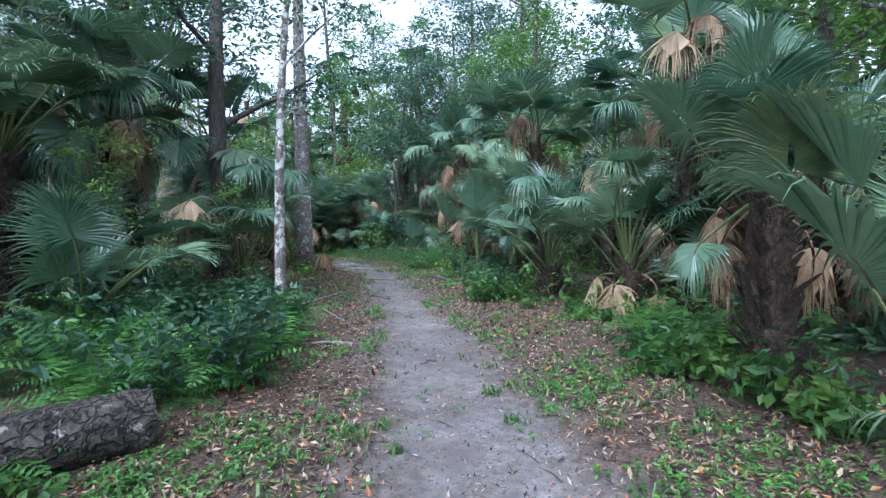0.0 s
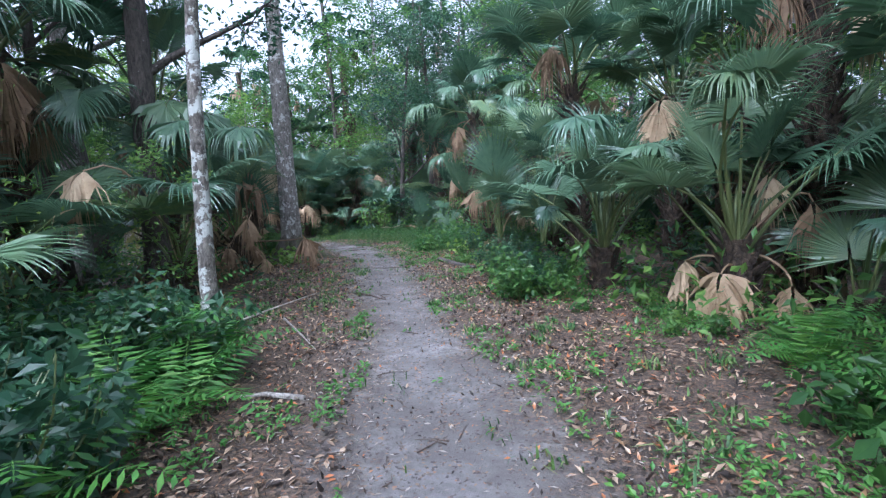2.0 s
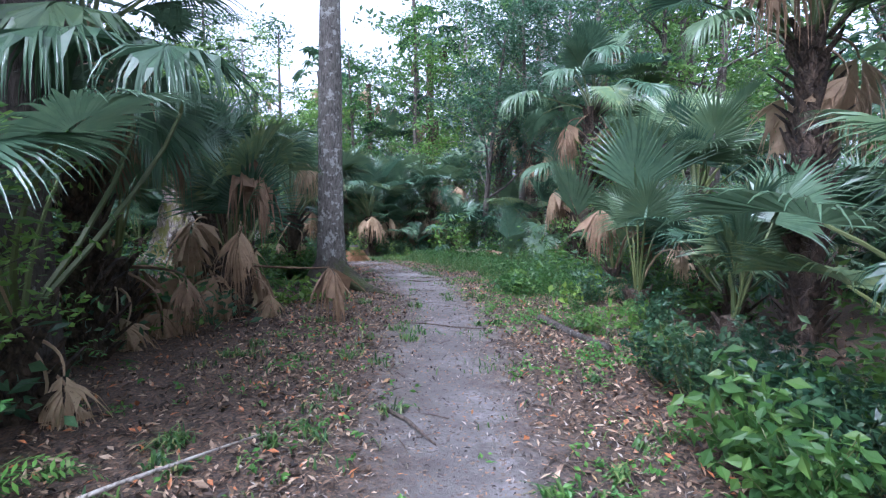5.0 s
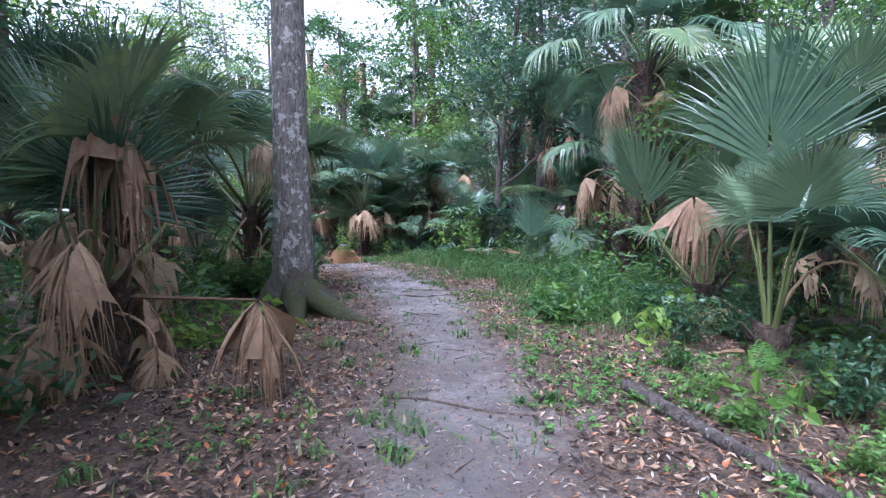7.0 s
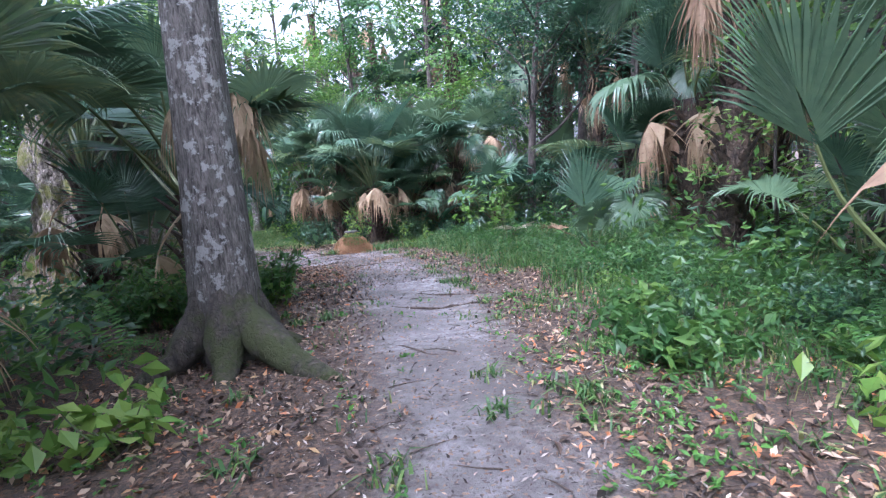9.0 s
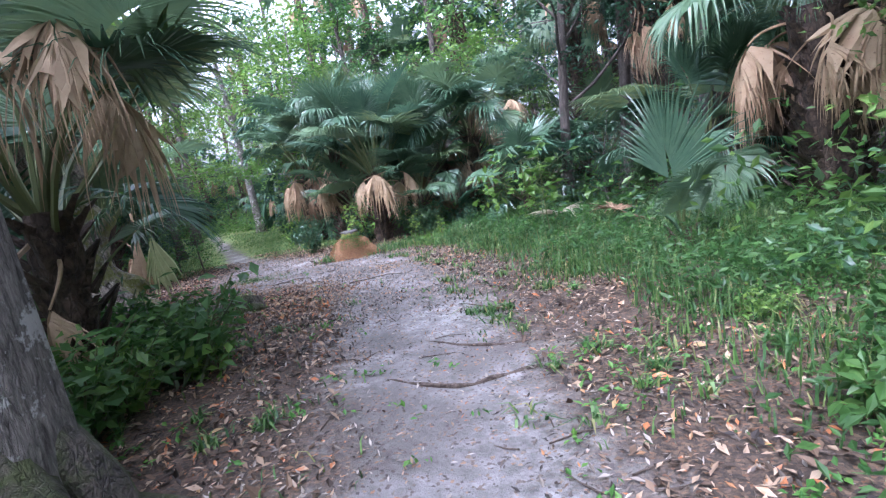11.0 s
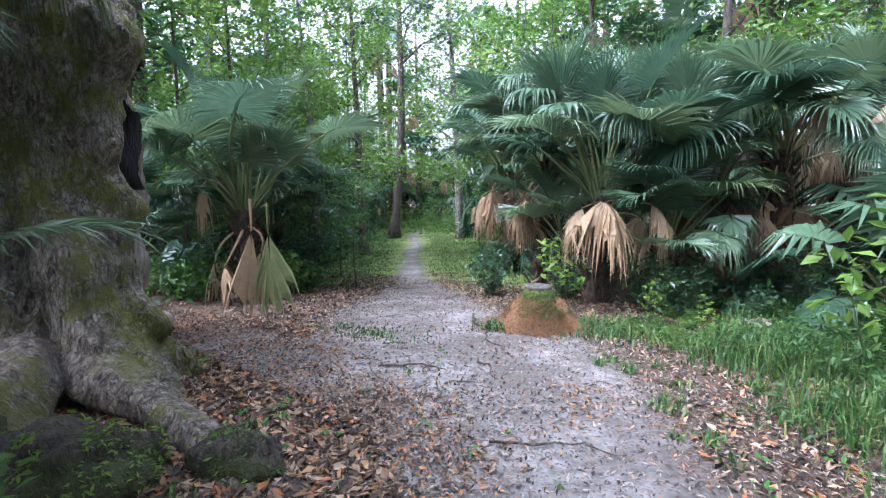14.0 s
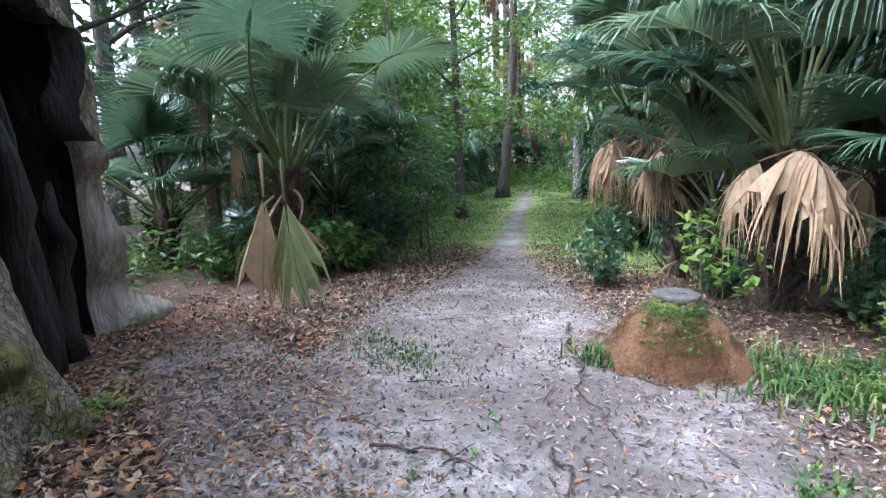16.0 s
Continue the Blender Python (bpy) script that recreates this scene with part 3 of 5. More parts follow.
# ---- ground: one sheet to the horizon ----
def ground():
    def lines(lo, hi, step, far):
        mid_ = list(np.arange(lo, hi + 1e-6, step))
        out_, d = [], step
        while len(out_) == 0 or out_[-1] < far:
            d *= 1.35
            out_.append((out_[-1] if out_ else 0) + d)
        return np.array([lo - o for o in reversed(out_)] + mid_ + [hi + o for o in out_])

    xs, ys = lines(-22, 5, 0.14, 500), lines(-1, 38, 0.14, 500)
    X, Y = np.meshgrid(xs, ys, indexing="ij")
    Z = lie(X, Y)
    e = edge(X, Y)
    nx, ny = X.shape
    i = (np.arange(nx - 1)[:, None] * ny + np.arange(ny - 1)[None, :]).ravel()
    f = np.stack([i, i + ny, i + ny + 1, i + 1], 1)
    me = mesh("ground", np.stack([X.ravel(), Y.ravel(), Z.ravel()], 1).tolist(), f.tolist(), [GROUND])
    sand = np.clip(0.5 - (e + 0.16 * wobble(X, Y, 1.9, 3) + 0.05 * wobble(X, Y, 6, 1)) / 1.3, 0, 1)
    far_grass = np.clip((Y - 25.6 - 0.4 * (X + 10) + 1.2 * wobble(X, Y, 0.9, 1)) / 3, 0, 1) * np.clip(1 - (np.abs(e - 0.9 + 0.5 * wobble(X, Y, 1.4, 2)) - 1.5) / 1.0, 0, 1) * np.clip(1.0 + 2.2 * (e + 0.2 * wobble(X, Y, 2.3, 2)), 0, 1)
    russet = np.clip(1.25 - np.hypot((X + 9.6) / 2.4, (Y - 21.9) / 1.5), 0, 1) + np.clip(1.1 - np.hypot((X + 6.4) / 1.4, (Y - 20.6) / 1.0), 0, 1) * 0.7
    for key, val in (("sand", sand * np.clip(1.15 - far_grass * 0.7, 0, 1)), ("turf", far_grass), ("russet", russet), ("trodden", np.clip((19.5 - Y) / 4, 0, 1) * 0.8)):
        at = me.attributes.new(key, "FLOAT", "POINT")
        at.data.foreach_set("value", val.ravel().astype(np.float32))
    return tagged(new("ground", me), "grey sandy trail through brown leaf-strewn forest soil", "ground", "", "structure")


ground()

# ---- standing trunks beside the trail ----
def plain_tree(name, x, y, seed, height, radius, label, **k):
    return tree(name, x, y, tree_meshes(seed, height, radius, **k), label)


plain_tree("slim_tree", -2.42, 7.75, 3, 8.5, 0.085, "slim tree with pale lichen-spotted bark", first=0.42, limbs=9, reach=1.6, leaves=2600, leaf=0.1, bark_mat=BARK_LICHEN, leaf_mat=LEAF_DARK, lean=(0.55, 0.3), flare=1.45, sides=14)
plain_tree("dark_tree", -4.35, 10.3, 4, 11, 0.2, "dark-barked tree with low spreading limbs", bend=0.08, first=0.27, limbs=11, reach=2.8, leaves=5200, leaf=0.12, bark_mat=BARK_DARK, leaf_mat=LEAF_DARK, lean=(0.1, 0.5), flare=1.3, sides=14)


def buttress_tree(x, y):
    """Tall straight grey trunk that flares into root buttresses."""
    rng = random.Random(8)
    trunk, crown = tree_meshes(21, 15, 0.26, first=0.55, limbs=9, reach=3.4, leaves=5000, leaf=0.16, bark_mat=BARK_GREY, leaf_mat=LEAF, lean=(0.1, 0.3), flare=1.0, sides=18, bend=0.05)
    r = root_at("tall_tree", x, y, "tall straight tree with grey furrowed bark and flared roots", "tree")
    part("trunk", trunk, r)
    part("crown", crown, r)
    for a, l in ((-22, 1.3), (50, 0.6), (110, 0.7), (175, 0.8), (235, 0.75), (300, 0.7)):
        V, F = [], []
        d = Vector((math.cos(radians(a)), math.sin(radians(a)), 0))
        pts = [d * 0.12 + Vector((0, 0, 0.75)), d * 0.2 + Vector((0, 0, 0.45)), d * (0.3 * l + 0.1) + Vector((0, 0, 0.24)), d * (0.62 * l) + Vector((0, 0, 0.1)), d * l + Vector((0, 0, 0.0)), d * (l * 1.25) + Vector((0, 0, -0.08))]
        tube(V, F, pts, [0.1, 0.15, 0.16, 0.11, 0.07, 0.03], 9, 0.1, rng)
        part("root", mesh("root", V, F, [BARK_ROOT]), r, "mossy buttress root")


buttress_tree(-4.25, 16.25)


# ---- the old hollow oak ----
def hollow_oak(cx, cy):
    rng = random.Random(5)
    r = root_at("hollow_oak", cx, cy, "huge old oak with a charred hollow and mossy root flare", "tree")
    nt, zs = 300, [-0.15, 0] + [0.045 * k for k in range(1, 108)]

    def radius(t, z):
        flare = math.exp(-max(z, 0) / 0.55)
        lobes = 0.42 * max(0, math.cos(t - radians(-12))) ** 6 + 0.32 * max(0, math.cos(t - radians(140))) ** 10 + 0.3 * max(0, math.cos(t - radians(-70))) ** 8
        top = max(0.0, z - 3.9 - 0.4 * math.sin(3 * t + 1)) * 0.75
        burl = 0.45 * math.exp(-((z - 2.9) / 0.3) ** 2 - ((t - radians(8)) / 0.28) ** 2)
        base = 1.06 - top + burl + 0.14 * math.cos(2 * (t - radians(-20))) - 0.05 * min(z, 7)
        rib = 0.085 * math.sin(7 * t + 1.5 * math.sin(z * 1.3)) + 0.05 * math.sin(15 * t + 2.2 * z + 1) + 0.035 * math.sin(6 * z + 3 * t)
        knob = 0.36 * math.exp(-((z - 1.55) / 0.2) ** 2 - ((t - radians(18)) / 0.16) ** 2) + 0.32 * math.exp(-((z - 0.6) / 0.18) ** 2 - ((t - radians(14)) / 0.14) ** 2)
        px, py = math.cos(t) * base, math.sin(t) * base
        rib += 0.13 * noise.noise(Vector((px * 1.6, py * 1.6, z * 0.9))) + 0.07 * noise.noise(Vector((px * 4.5, py * 4.5, z * 2.2))) + 0.06 * noise.noise(Vector((px * 11, py * 11, z * 4.5))) + 0.05 * abs(noise.noise(Vector((px * 22, py * 22, z * 8)))) + 0.06 * abs(noise.noise(Vector((px * 6 + 3, py * 6, z * 1.6))))
        return base + flare * (0.28 + lobes * 1.35) + rib * (1 + 2.2 * flare) + knob + lobes * 0.25

    def open_(t, z):
        t = (math.degrees(t) + 180) % 360 - 180
        return 22 < t < 122 and z < 3.3 - 0.012 * abs(t - 60)

    def turn(t, z):
        """Shifts the columns sideways so that the hollow's rims wander smoothly."""
        d = (math.degrees(t) + 180) % 360 - 180
        z = max(z, 0)
        return t + radians(5 * math.sin(z * 2.6) + 3 * math.sin(z * 5.5)) * math.exp(-((d - 22) / 32) ** 2) + radians(-8 * z + 5 * math.sin(z * 2.3) + 3 * math.sin(z * 6)) * math.exp(-((d - 122) / 38) ** 2)

    V, F, M = [], [], []
    T = [2 * math.pi * k / nt for k in range(nt)]
    for z in zs:
        for t in (turn(t_, z) for t_ in T):
            q = radius(t, z)
            V.append((q * math.cos(t), q * math.sin(t), z))
    inner = len(V)
    for z in zs:
        for t in (turn(t_, z) for t_ in T):
            q = max(0.35, min(radius(t, z) - 0.2, 1.0 - 0.05 * z) + 0.05 * math.sin(9 * t + z))
            V.append((q * math.cos(t), q * math.sin(t), z))
    keep = {}
    for i in range(len(zs) - 1):
        for k in range(nt):
            tm, zm = T[k] + math.pi / nt, (zs[i] + zs[i + 1]) / 2
            keep[i, k] = not open_(tm, zm)
    for (i, k), ok in keep.items():
        a, b = i * nt + k, i * nt + (k + 1) % nt
        if ok:
            F.append((a, b, b + nt, a + nt))
            M.append(0)
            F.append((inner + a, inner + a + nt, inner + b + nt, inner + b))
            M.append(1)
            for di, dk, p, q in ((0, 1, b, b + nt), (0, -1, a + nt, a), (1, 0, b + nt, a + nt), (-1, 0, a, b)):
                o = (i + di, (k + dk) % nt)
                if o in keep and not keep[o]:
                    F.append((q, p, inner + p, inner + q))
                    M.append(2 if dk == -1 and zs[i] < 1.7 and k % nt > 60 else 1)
    part("trunk", mesh("oak_trunk", V, F, [BARK_OAK, CHAR, PALE_WOOD], M), r)
    V, F = [], []
    for a, q, h in ((60, 0.55, 2.6), (95, 0.7, 1.4), (40, 0.75, 1.9), (130, 0.5, 2.9)):
        d = Vector((math.cos(radians(a)), math.sin(radians(a)), 0)) * q
        tube(V, F, [d + Vector((rng.uniform(-.05, .05), rng.uniform(-.05, .05), h * k / 6)) for k in range(7)], [0.13, 0.11, 0.1, 0.09, 0.08, 0.06, 0.02], 7, 0.25, rng)
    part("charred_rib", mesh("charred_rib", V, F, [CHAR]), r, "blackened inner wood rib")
    for pts, rad in (([(1.35, -0.1, 0.35), (1.9, -0.1, 0.26), (2.5, 0.0, 0.2), (3.1, 0.0, 0.17), (3.6, -0.05, 0.08), (4.0, -0.05, -0.02)], [0.3, 0.2, 0.12, 0.13, 0.11, 0.05]),
                     ([(1.3, -0.5, 0.3), (1.9, -0.75, 0.2), (2.5, -0.95, 0.12), (3.0, -1.0, 0.0)], [0.34, 0.27, 0.17, 0.05])):
        V, F = [], []
        tube(V, F, pts, rad, 10, 0.16, rng)
        part("root", mesh("oak_root", V, F, [BARK_OAK]), r, "knobbly moss-covered surface root")


hollow_oak(-9.8, 20.4)


def moss_mound(x, y, rx, ry, h, rz, seed, label, shaggy=700):
    """A low lump of old root wood under a shaggy coat of moss."""
    rng, nr_ = random.Random(seed), np.random.default_rng(seed)
    r = root_at("mossy_root_mound", x, y, label, "root", "", None, radians(rz))
    V, F, n, m = [], [], 36, 12
    for i in range(m + 1):
        e = math.pi / 2 * i / m
        for k in range(n):
            a = 2 * math.pi * k / n
            c = Vector((math.cos(a) * math.cos(e), math.sin(a) * math.cos(e), math.sin(e)))
            w = 1 + 0.3 * noise.noise(c * 2.1 + Vector((seed, 0, 0))) + 0.16 * noise.noise(c * 5.5) + 0.06 * noise.noise(c * 14)
            V.append((c.x * rx * w, c.y * ry * w, c.z * h * w - 0.03))
    for i in range(m):
        for k in range(n):
            a, b = i * n + k, i * n + (k + 1) % n
            F.append((a, b, b + n, a + n))
    part("root_wood", mesh("root_wood", V, F, [BARK_ROOT]), r)
    P = np.array(V)
    pick = P[nr_.integers(0, len(P), shaggy)] * nr_.uniform(0.97, 1.06, (shaggy, 1)) + nr_.normal(size=(shaggy, 3)) * 0.012
    pick = pick[noise_keep(pick, seed)]
    v, f = leaf_quads(nr_, pick, 0.045, 0.5, 0.35)
    tagged(part("moss_coat", mesh("moss_coat", v, f, [LEAF_LIGHT], None, False), r, "bright yellow-green moss"), kind="stuff")


def noise_keep(points, seed):
    return np.array([noise.noise(Vector(p) * 4 + Vector((0, seed, 0))) > -0.12 for p in points])


moss_mound(-6.35, 20.4, 0.34, 0.2, 0.26, 20, 3, "dark gnarled root knuckle capped with moss", 260)
moss_mound(-6.9, 19.75, 0.55, 0.42, 0.34, 40, 5, "broad root swelling under bright green moss", 2600)
moss_mound(-7.5, 19.3, 0.5, 0.4, 0.4, 10, 7, "broad root swelling under bright green moss", 2200)


# ---- stump with its mound of rotted wood ----
def stump(x, y):
    rng = random.Random(6)
    r = root_at("tree_stump", x, y, "mossy cut stump in a mound of red-brown rotted wood", "stump")
    n, V, F = 40, [], []
    prof = [(0.54, -0.06), (0.5, 0.06), (0.45, 0.17), (0.39, 0.26), (0.32, 0.34), (0.25, 0.4), (0.18, 0.43), (0.13, 0.44)]
    for q, z in prof:
        for k in range(n):
            a = 2 * math.pi * k / n
            w = q * (1 + 0.1 * math.sin(3 * a + 1) + 0.06 * math.sin(7 * a + z * 9) + 0.16 * noise.noise(Vector((math.cos(a) * 2, math.sin(a) * 2, z * 6)))) + rng.uniform(-0.015, 0.015)
            V.append((w * math.cos(a), w * math.sin(a), z + rng.uniform(-0.01, 0.01)))
    for i in range(len(prof) - 1):
        for k in range(n):
            a, b = i * n + k, i * n + (k + 1) % n
            F.append((a, b, b + n, a + n))
    part("mound", mesh("mound", V, F, [NEEDLE]), r, "mound of red-brown crumbled wood")
    V, F = [], []
    tube(V, F, [(0, 0, 0.36), (0, 0, 0.43), (0, 0, 0.48), (0, 0, 0.545)], [0.29, 0.215, 0.18, 0.17], 26, 0.09, rng)
    part("moss_collar", mesh("moss_collar", V, F, [MOSS]), r, "bright green moss collar")
    V, F = [], []
    tube(V, F, [(0, 0, 0.52), (0, 0, 0.565), (0, 0, 0.575), (0, 0, 0.57)], [0.165, 0.172, 0.155, 0.08], 22, 0.05, rng)
    nm = np.random.default_rng(4)
    am, zm = nm.normal(-0.6, 1.3, 900), nm.uniform(0.24, 0.5, 900)
    qm = np.interp(zm, [0.2, 0.3, 0.4, 0.44, 0.5], [0.45, 0.37, 0.27, 0.21, 0.19])
    v, f = leaf_quads(nm, np.stack([qm * np.cos(am), qm * np.sin(am), zm + 0.01], 1), 0.035, 0.5, 0.35)
    tagged(part("moss_sprig", mesh("moss_sprig", v, f, [FERN], None, False), r), kind="stuff")
    part("cut_top", mesh("cut_top", V, F, [CUT_WOOD]), r, "flat weathered grey sawn top")
    nr = np.random.default_rng(3)
    a, q = nr.uniform(0, 6.28, 7500), nr.uniform(0.24, 0.9, 7500) * nr.uniform(0.75, 1.0, 7500)
    z = np.interp(q, [0.18, 0.25, 0.32, 0.39, 0.45, 0.5, 0.58, 0.95], [0.43, 0.4, 0.34, 0.26, 0.17, 0.06, 0.02, 0.02])
    v, f = leaf_quads(nr, np.stack([q * np.cos(a), q * np.sin(a), z + 0.012], 1), 0.075, 0.5, 0.09)
    tagged(part("wood_crumb", mesh("wood_crumb", v, f, [NEEDLE], None, False), r), kind="stuff")


stump(-6.85, 24.76)


def lying_log(name, a, b, radius, mat, label, end=0.9, sink=0.3, sides=14):
    rng = random.Random(int(radius * 1000))
    r = root_at(name, a[0], a[1], label, "log")
    d = Vector((b[0] - a[0], b[1] - a[1], 0))
    V, F, n = [], [], 22
    pts = []
    for k in range(n + 1):
        p = d * (k / n)
        pts.append(Vector((p.x, p.y, gz(a[0] + p.x, a[1] + p.y) - r.location.z + radius * (1 - sink))))
    tube(V, F, pts, [radius * (1 - (1 - end) * k / n) * rng.uniform(0.94, 1.04) for k in range(n + 1)], sides, 0.09, rng)
    part("bark", mesh(name, V, F, [mat]), r)
    return r


log_ = lying_log("fallen_log", (-2.15, 3.75), (-2.85, 3.2), 0.22, BARK_LOG, "short fallen log with cracked grey-brown bark", 0.95, 0.15, 30)
V, F = [], []
tube(V, F, [(-0.2, -0.13, 0.355), (-0.3, -0.2, 0.362), (-0.4, -0.27, 0.36), (-0.48, -0.33, 0.35)], [0.02, 0.035, 0.03, 0.01], 8, 0.2, random.Random(2))
part("bare_wood", mesh("bare_wood", V, F, [PALE_WOOD]), log_, "pale bare wood patch")
lying_log("fallen_branch", (-0.35, 13.75), (0.35, 12.3), 0.06, BARK_DARK, "half-buried dark branch at the trail edge", 0.6, 0.5, 8)
lying_log("mossy_log", (-4.55, 26.25), (-4.95, 25.95), 0.12, BARK_OAK, "old mossy log in the grass", 0.8, 0.3, 10)

# ---- palms right of the first stretch ----
palm(3.15, 4.95, 1.9, 0.2, 6, 4, 1.0, 1, label="large palmetto with a dark shaggy trunk and stiff fans", kinds="up up high", named=[((2.75, 4.1, 1.95), (-0.25, -0.35, 0.75), 0.95, "fan"), ((2.2, 4.4, 1.37), (-0.4, -0.3, -0.2), 0.5, "limp"), ((2.35, 4.9, 2.35), (-0.45, -0.1, 0.7), 0.95, "fan")])
palm(3.35, 3.3, 0.35, 0.13, 3, 0, 0.8, 62, kinds="up high", face=0, sweep=160, label="palmetto with stiff upright fans close to the trail", named=[((2.55, 3.05, 1.15), (-0.42, 0.12, 0.85), 1.25, "fan"), ((2.9, 3.6, 1.75), (-0.5, 0.2, 0.8), 1.1, "tall")])
palm(3.15, 2.3, 0.25, 0.12, 5, 1, 0.75, 2, kinds="high mid low", face=120, sweep=200)
palm(3.7, 7.5, 0.3, 0.1, 5, 0, 0.8, 3, kinds="up high", face=20, sweep=200, named=[((3.3, 6.75, 1.12), (-0.35, -0.75, 0.1), 0.48, "limp")])
palm(3.0, 8.3, 0.8, 0.15, 10, 4, 1.0, 4, named=[((2.55, 7.6, 2.35), (-0.2, -0.6, 0.35), 0.75, "limp"), ((2.65, 7.5, 2.2), (0.1, -0.6, 0.5), 0.85, "fan"), ((2.75, 8.1, 3.1), (-0.2, -0.5, 0.6), 0.9, "limp"), ((3.5, 7.9, 1.2), (-0.2, -0.5, -0.6), 0.8, "dead")])
palm(2.05, 10.0, 0.6, 0.15, 10, 3, 1.0, 5, label="drooping palmetto with long limp pale-green fronds", named=[((1.62, 9.25, 2.25), (-0.25, -0.6, 0.3), 0.95, "limp"), ((1.25, 9.55, 1.25), (-0.3, -0.6, 0.0), 0.4, "limp"), ((2.3, 9.2, 1.9), (0.3, -0.7, 0.3), 0.9, "limp")])
palm(2.5, 13.2, 3.4, 0.16, 12, 4, 1.1, 6, named=[((2.15, 13.1, 4.1), (-0.5, -0.6, 0.2), 1.25, "drape"), ((1.5, 12.9, 3.5), (-0.6, -0.4, 0.1), 0.8, "limp")])
palm(3.9, 12.2, 2.9, 0.16, 13, 5, 1.1, 7, named=[((3.5, 11.5, 3.95), (-0.2, -0.6, 0.4), 0.85, "fan")])
palm(5.1, 11.6, 4.0, 0.18, 14, 10, 1.15, 8, label="tall cabbage palm with a skirt of dry brown fronds")
palm(4.4, 9.3, 0.9, 0.16, 12, 5, 1.05, 9, named=[((4.5, 9.6, 1.5), (-0.3, -0.5, -0.5), 0.9, "dead"), ((3.5, 8.6, 1.5), (-0.4, -0.4, -0.4), 0.8, "dead")])
palm(4.1, 8.7, 3.9, 0.17, 9, 4, 1.1, 64, named=[((3.6, 8.0, 4.3), (-0.3, -0.6, 0.1), 1.2, "dead"), ((3.9, 7.9, 4.5), (0.2, -0.7, 0.1), 1.1, "dead")])
palm(5.0, 6.8, 1.6, 0.17, 13, 5, 1.1, 10)
palm(5.4, 3.6, 2.2, 0.18, 9, 3, 1.1, 12)
palm(1.7, 13.0, 0.3, 0.13, 6, 5, 0.9, 13, kinds="up")
palm(2.2, 14.4, 0.5, 0.14, 10, 5, 1.0, 14)
palm(1.05, 14.85, 0.35, 0.13, 3, 3, 0.9, 15, kinds="up", label="palmetto with erect green fans and a dry shaggy base", named=[((1.0, 14.85, 1.75), (-0.1, -0.15, 0.95), 1.3, "tall"), ((1.45, 14.3, 0.95), (0.3, -0.6, -0.2), 0.5, "dead")])
palm(0.7, 20.0, 4.0, 0.17, 13, 5, 1.15, 65, kinds="up high high mid", named=[((-0.65, 19.2, 4.2), (-0.6, -0.5, 0.1), 1.1, "limp"), ((1.2, 19.5, 5.2), (-0.2, -0.6, 0.1), 1.2, "limp"), ((0.2, 19.3, 4.7), (-0.4, -0.7, 0.1), 1.0, "limp")])
palm(0.95, 16.4, 0.5, 0.14, 3, 4, 0.95, 16, kinds="up", named=[((0.62, 15.75, 1.52), (-0.15, -0.7, 0.1), 1.05, "drape"), ((1.3, 15.9, 1.25), (0.2, -0.7, -0.4), 0.8, "dead"), ((0.3, 16.6, 1.4), (-0.3, -0.15, 0.9), 1.3, "tall")])
palm(2.4, 17.0, 1.8, 0.16, 13, 5, 1.1, 17)
palm(1.75, 19.0, 0.3, 0.13, 6, 6, 0.85, 18, kinds="up up high")
palm(-1.05, 21.1, 0.15, 0.06, 2, 0, 0.5, 19, kinds="up", label="young palmetto with one upright blue-green fan", named=[((-1.15, 21.15, 0.72), (-0.05, -0.05, 0.97), 1.1, "tall"), ((-1.0, 21.0, 0.6), (0.2, -0.3, 0.5), 0.6, "fan")])
palm(0.9, 22.7, 2.6, 0.34, 8, 9, 1.2, 20, label="stout palm with a broad shaggy base of old leaf stalks", kinds="up up high", named=[((0.0, 23.5, 3.0), (-0.92, -0.35, 0.15), 1.5, "limp"), ((0.3, 22.4, 2.9), (-0.2, -0.4, 0.85), 1.1, "tall")])
palm(-0.6, 27.2, 4.5, 0.17, 14, 8, 1.2, 21)
palm(0.2, 29.0, 5.2, 0.17, 14, 9, 1.2, 72, kinds="up high mid low")
palm(1.9, 27.0, 4.0, 0.17, 14, 8, 1.2, 73, kinds="up high mid low")
palm(2.9, 24.9, 3.2, 0.17, 14, 6, 1.2, 74, kinds="up high mid low")
palm(-2.1, 30.4, 5.6, 0.17, 14, 9, 1.2, 75, kinds="up high mid low")
palm(-0.1, 24.6, 1.0, 0.15, 12, 4, 1.1, 76, kinds="up high mid")
palm(1.2, 25.3, 2.0, 0.17, 13, 5, 1.1, 22)
palm(-1.6, 29.4, 1.2, 0.16, 12, 6, 1.1, 23)
palm(-4.1, 31.3, 3.0, 0.17, 14, 12, 1.1, 24, label="cabbage palm with a thick skirt of dry fronds")
palm(-1.3, 24.9, 0.15, 0.1, 3, 1, 0.6, 25, kinds="low mid", label="small palmetto with a bleached fallen fan in grass")

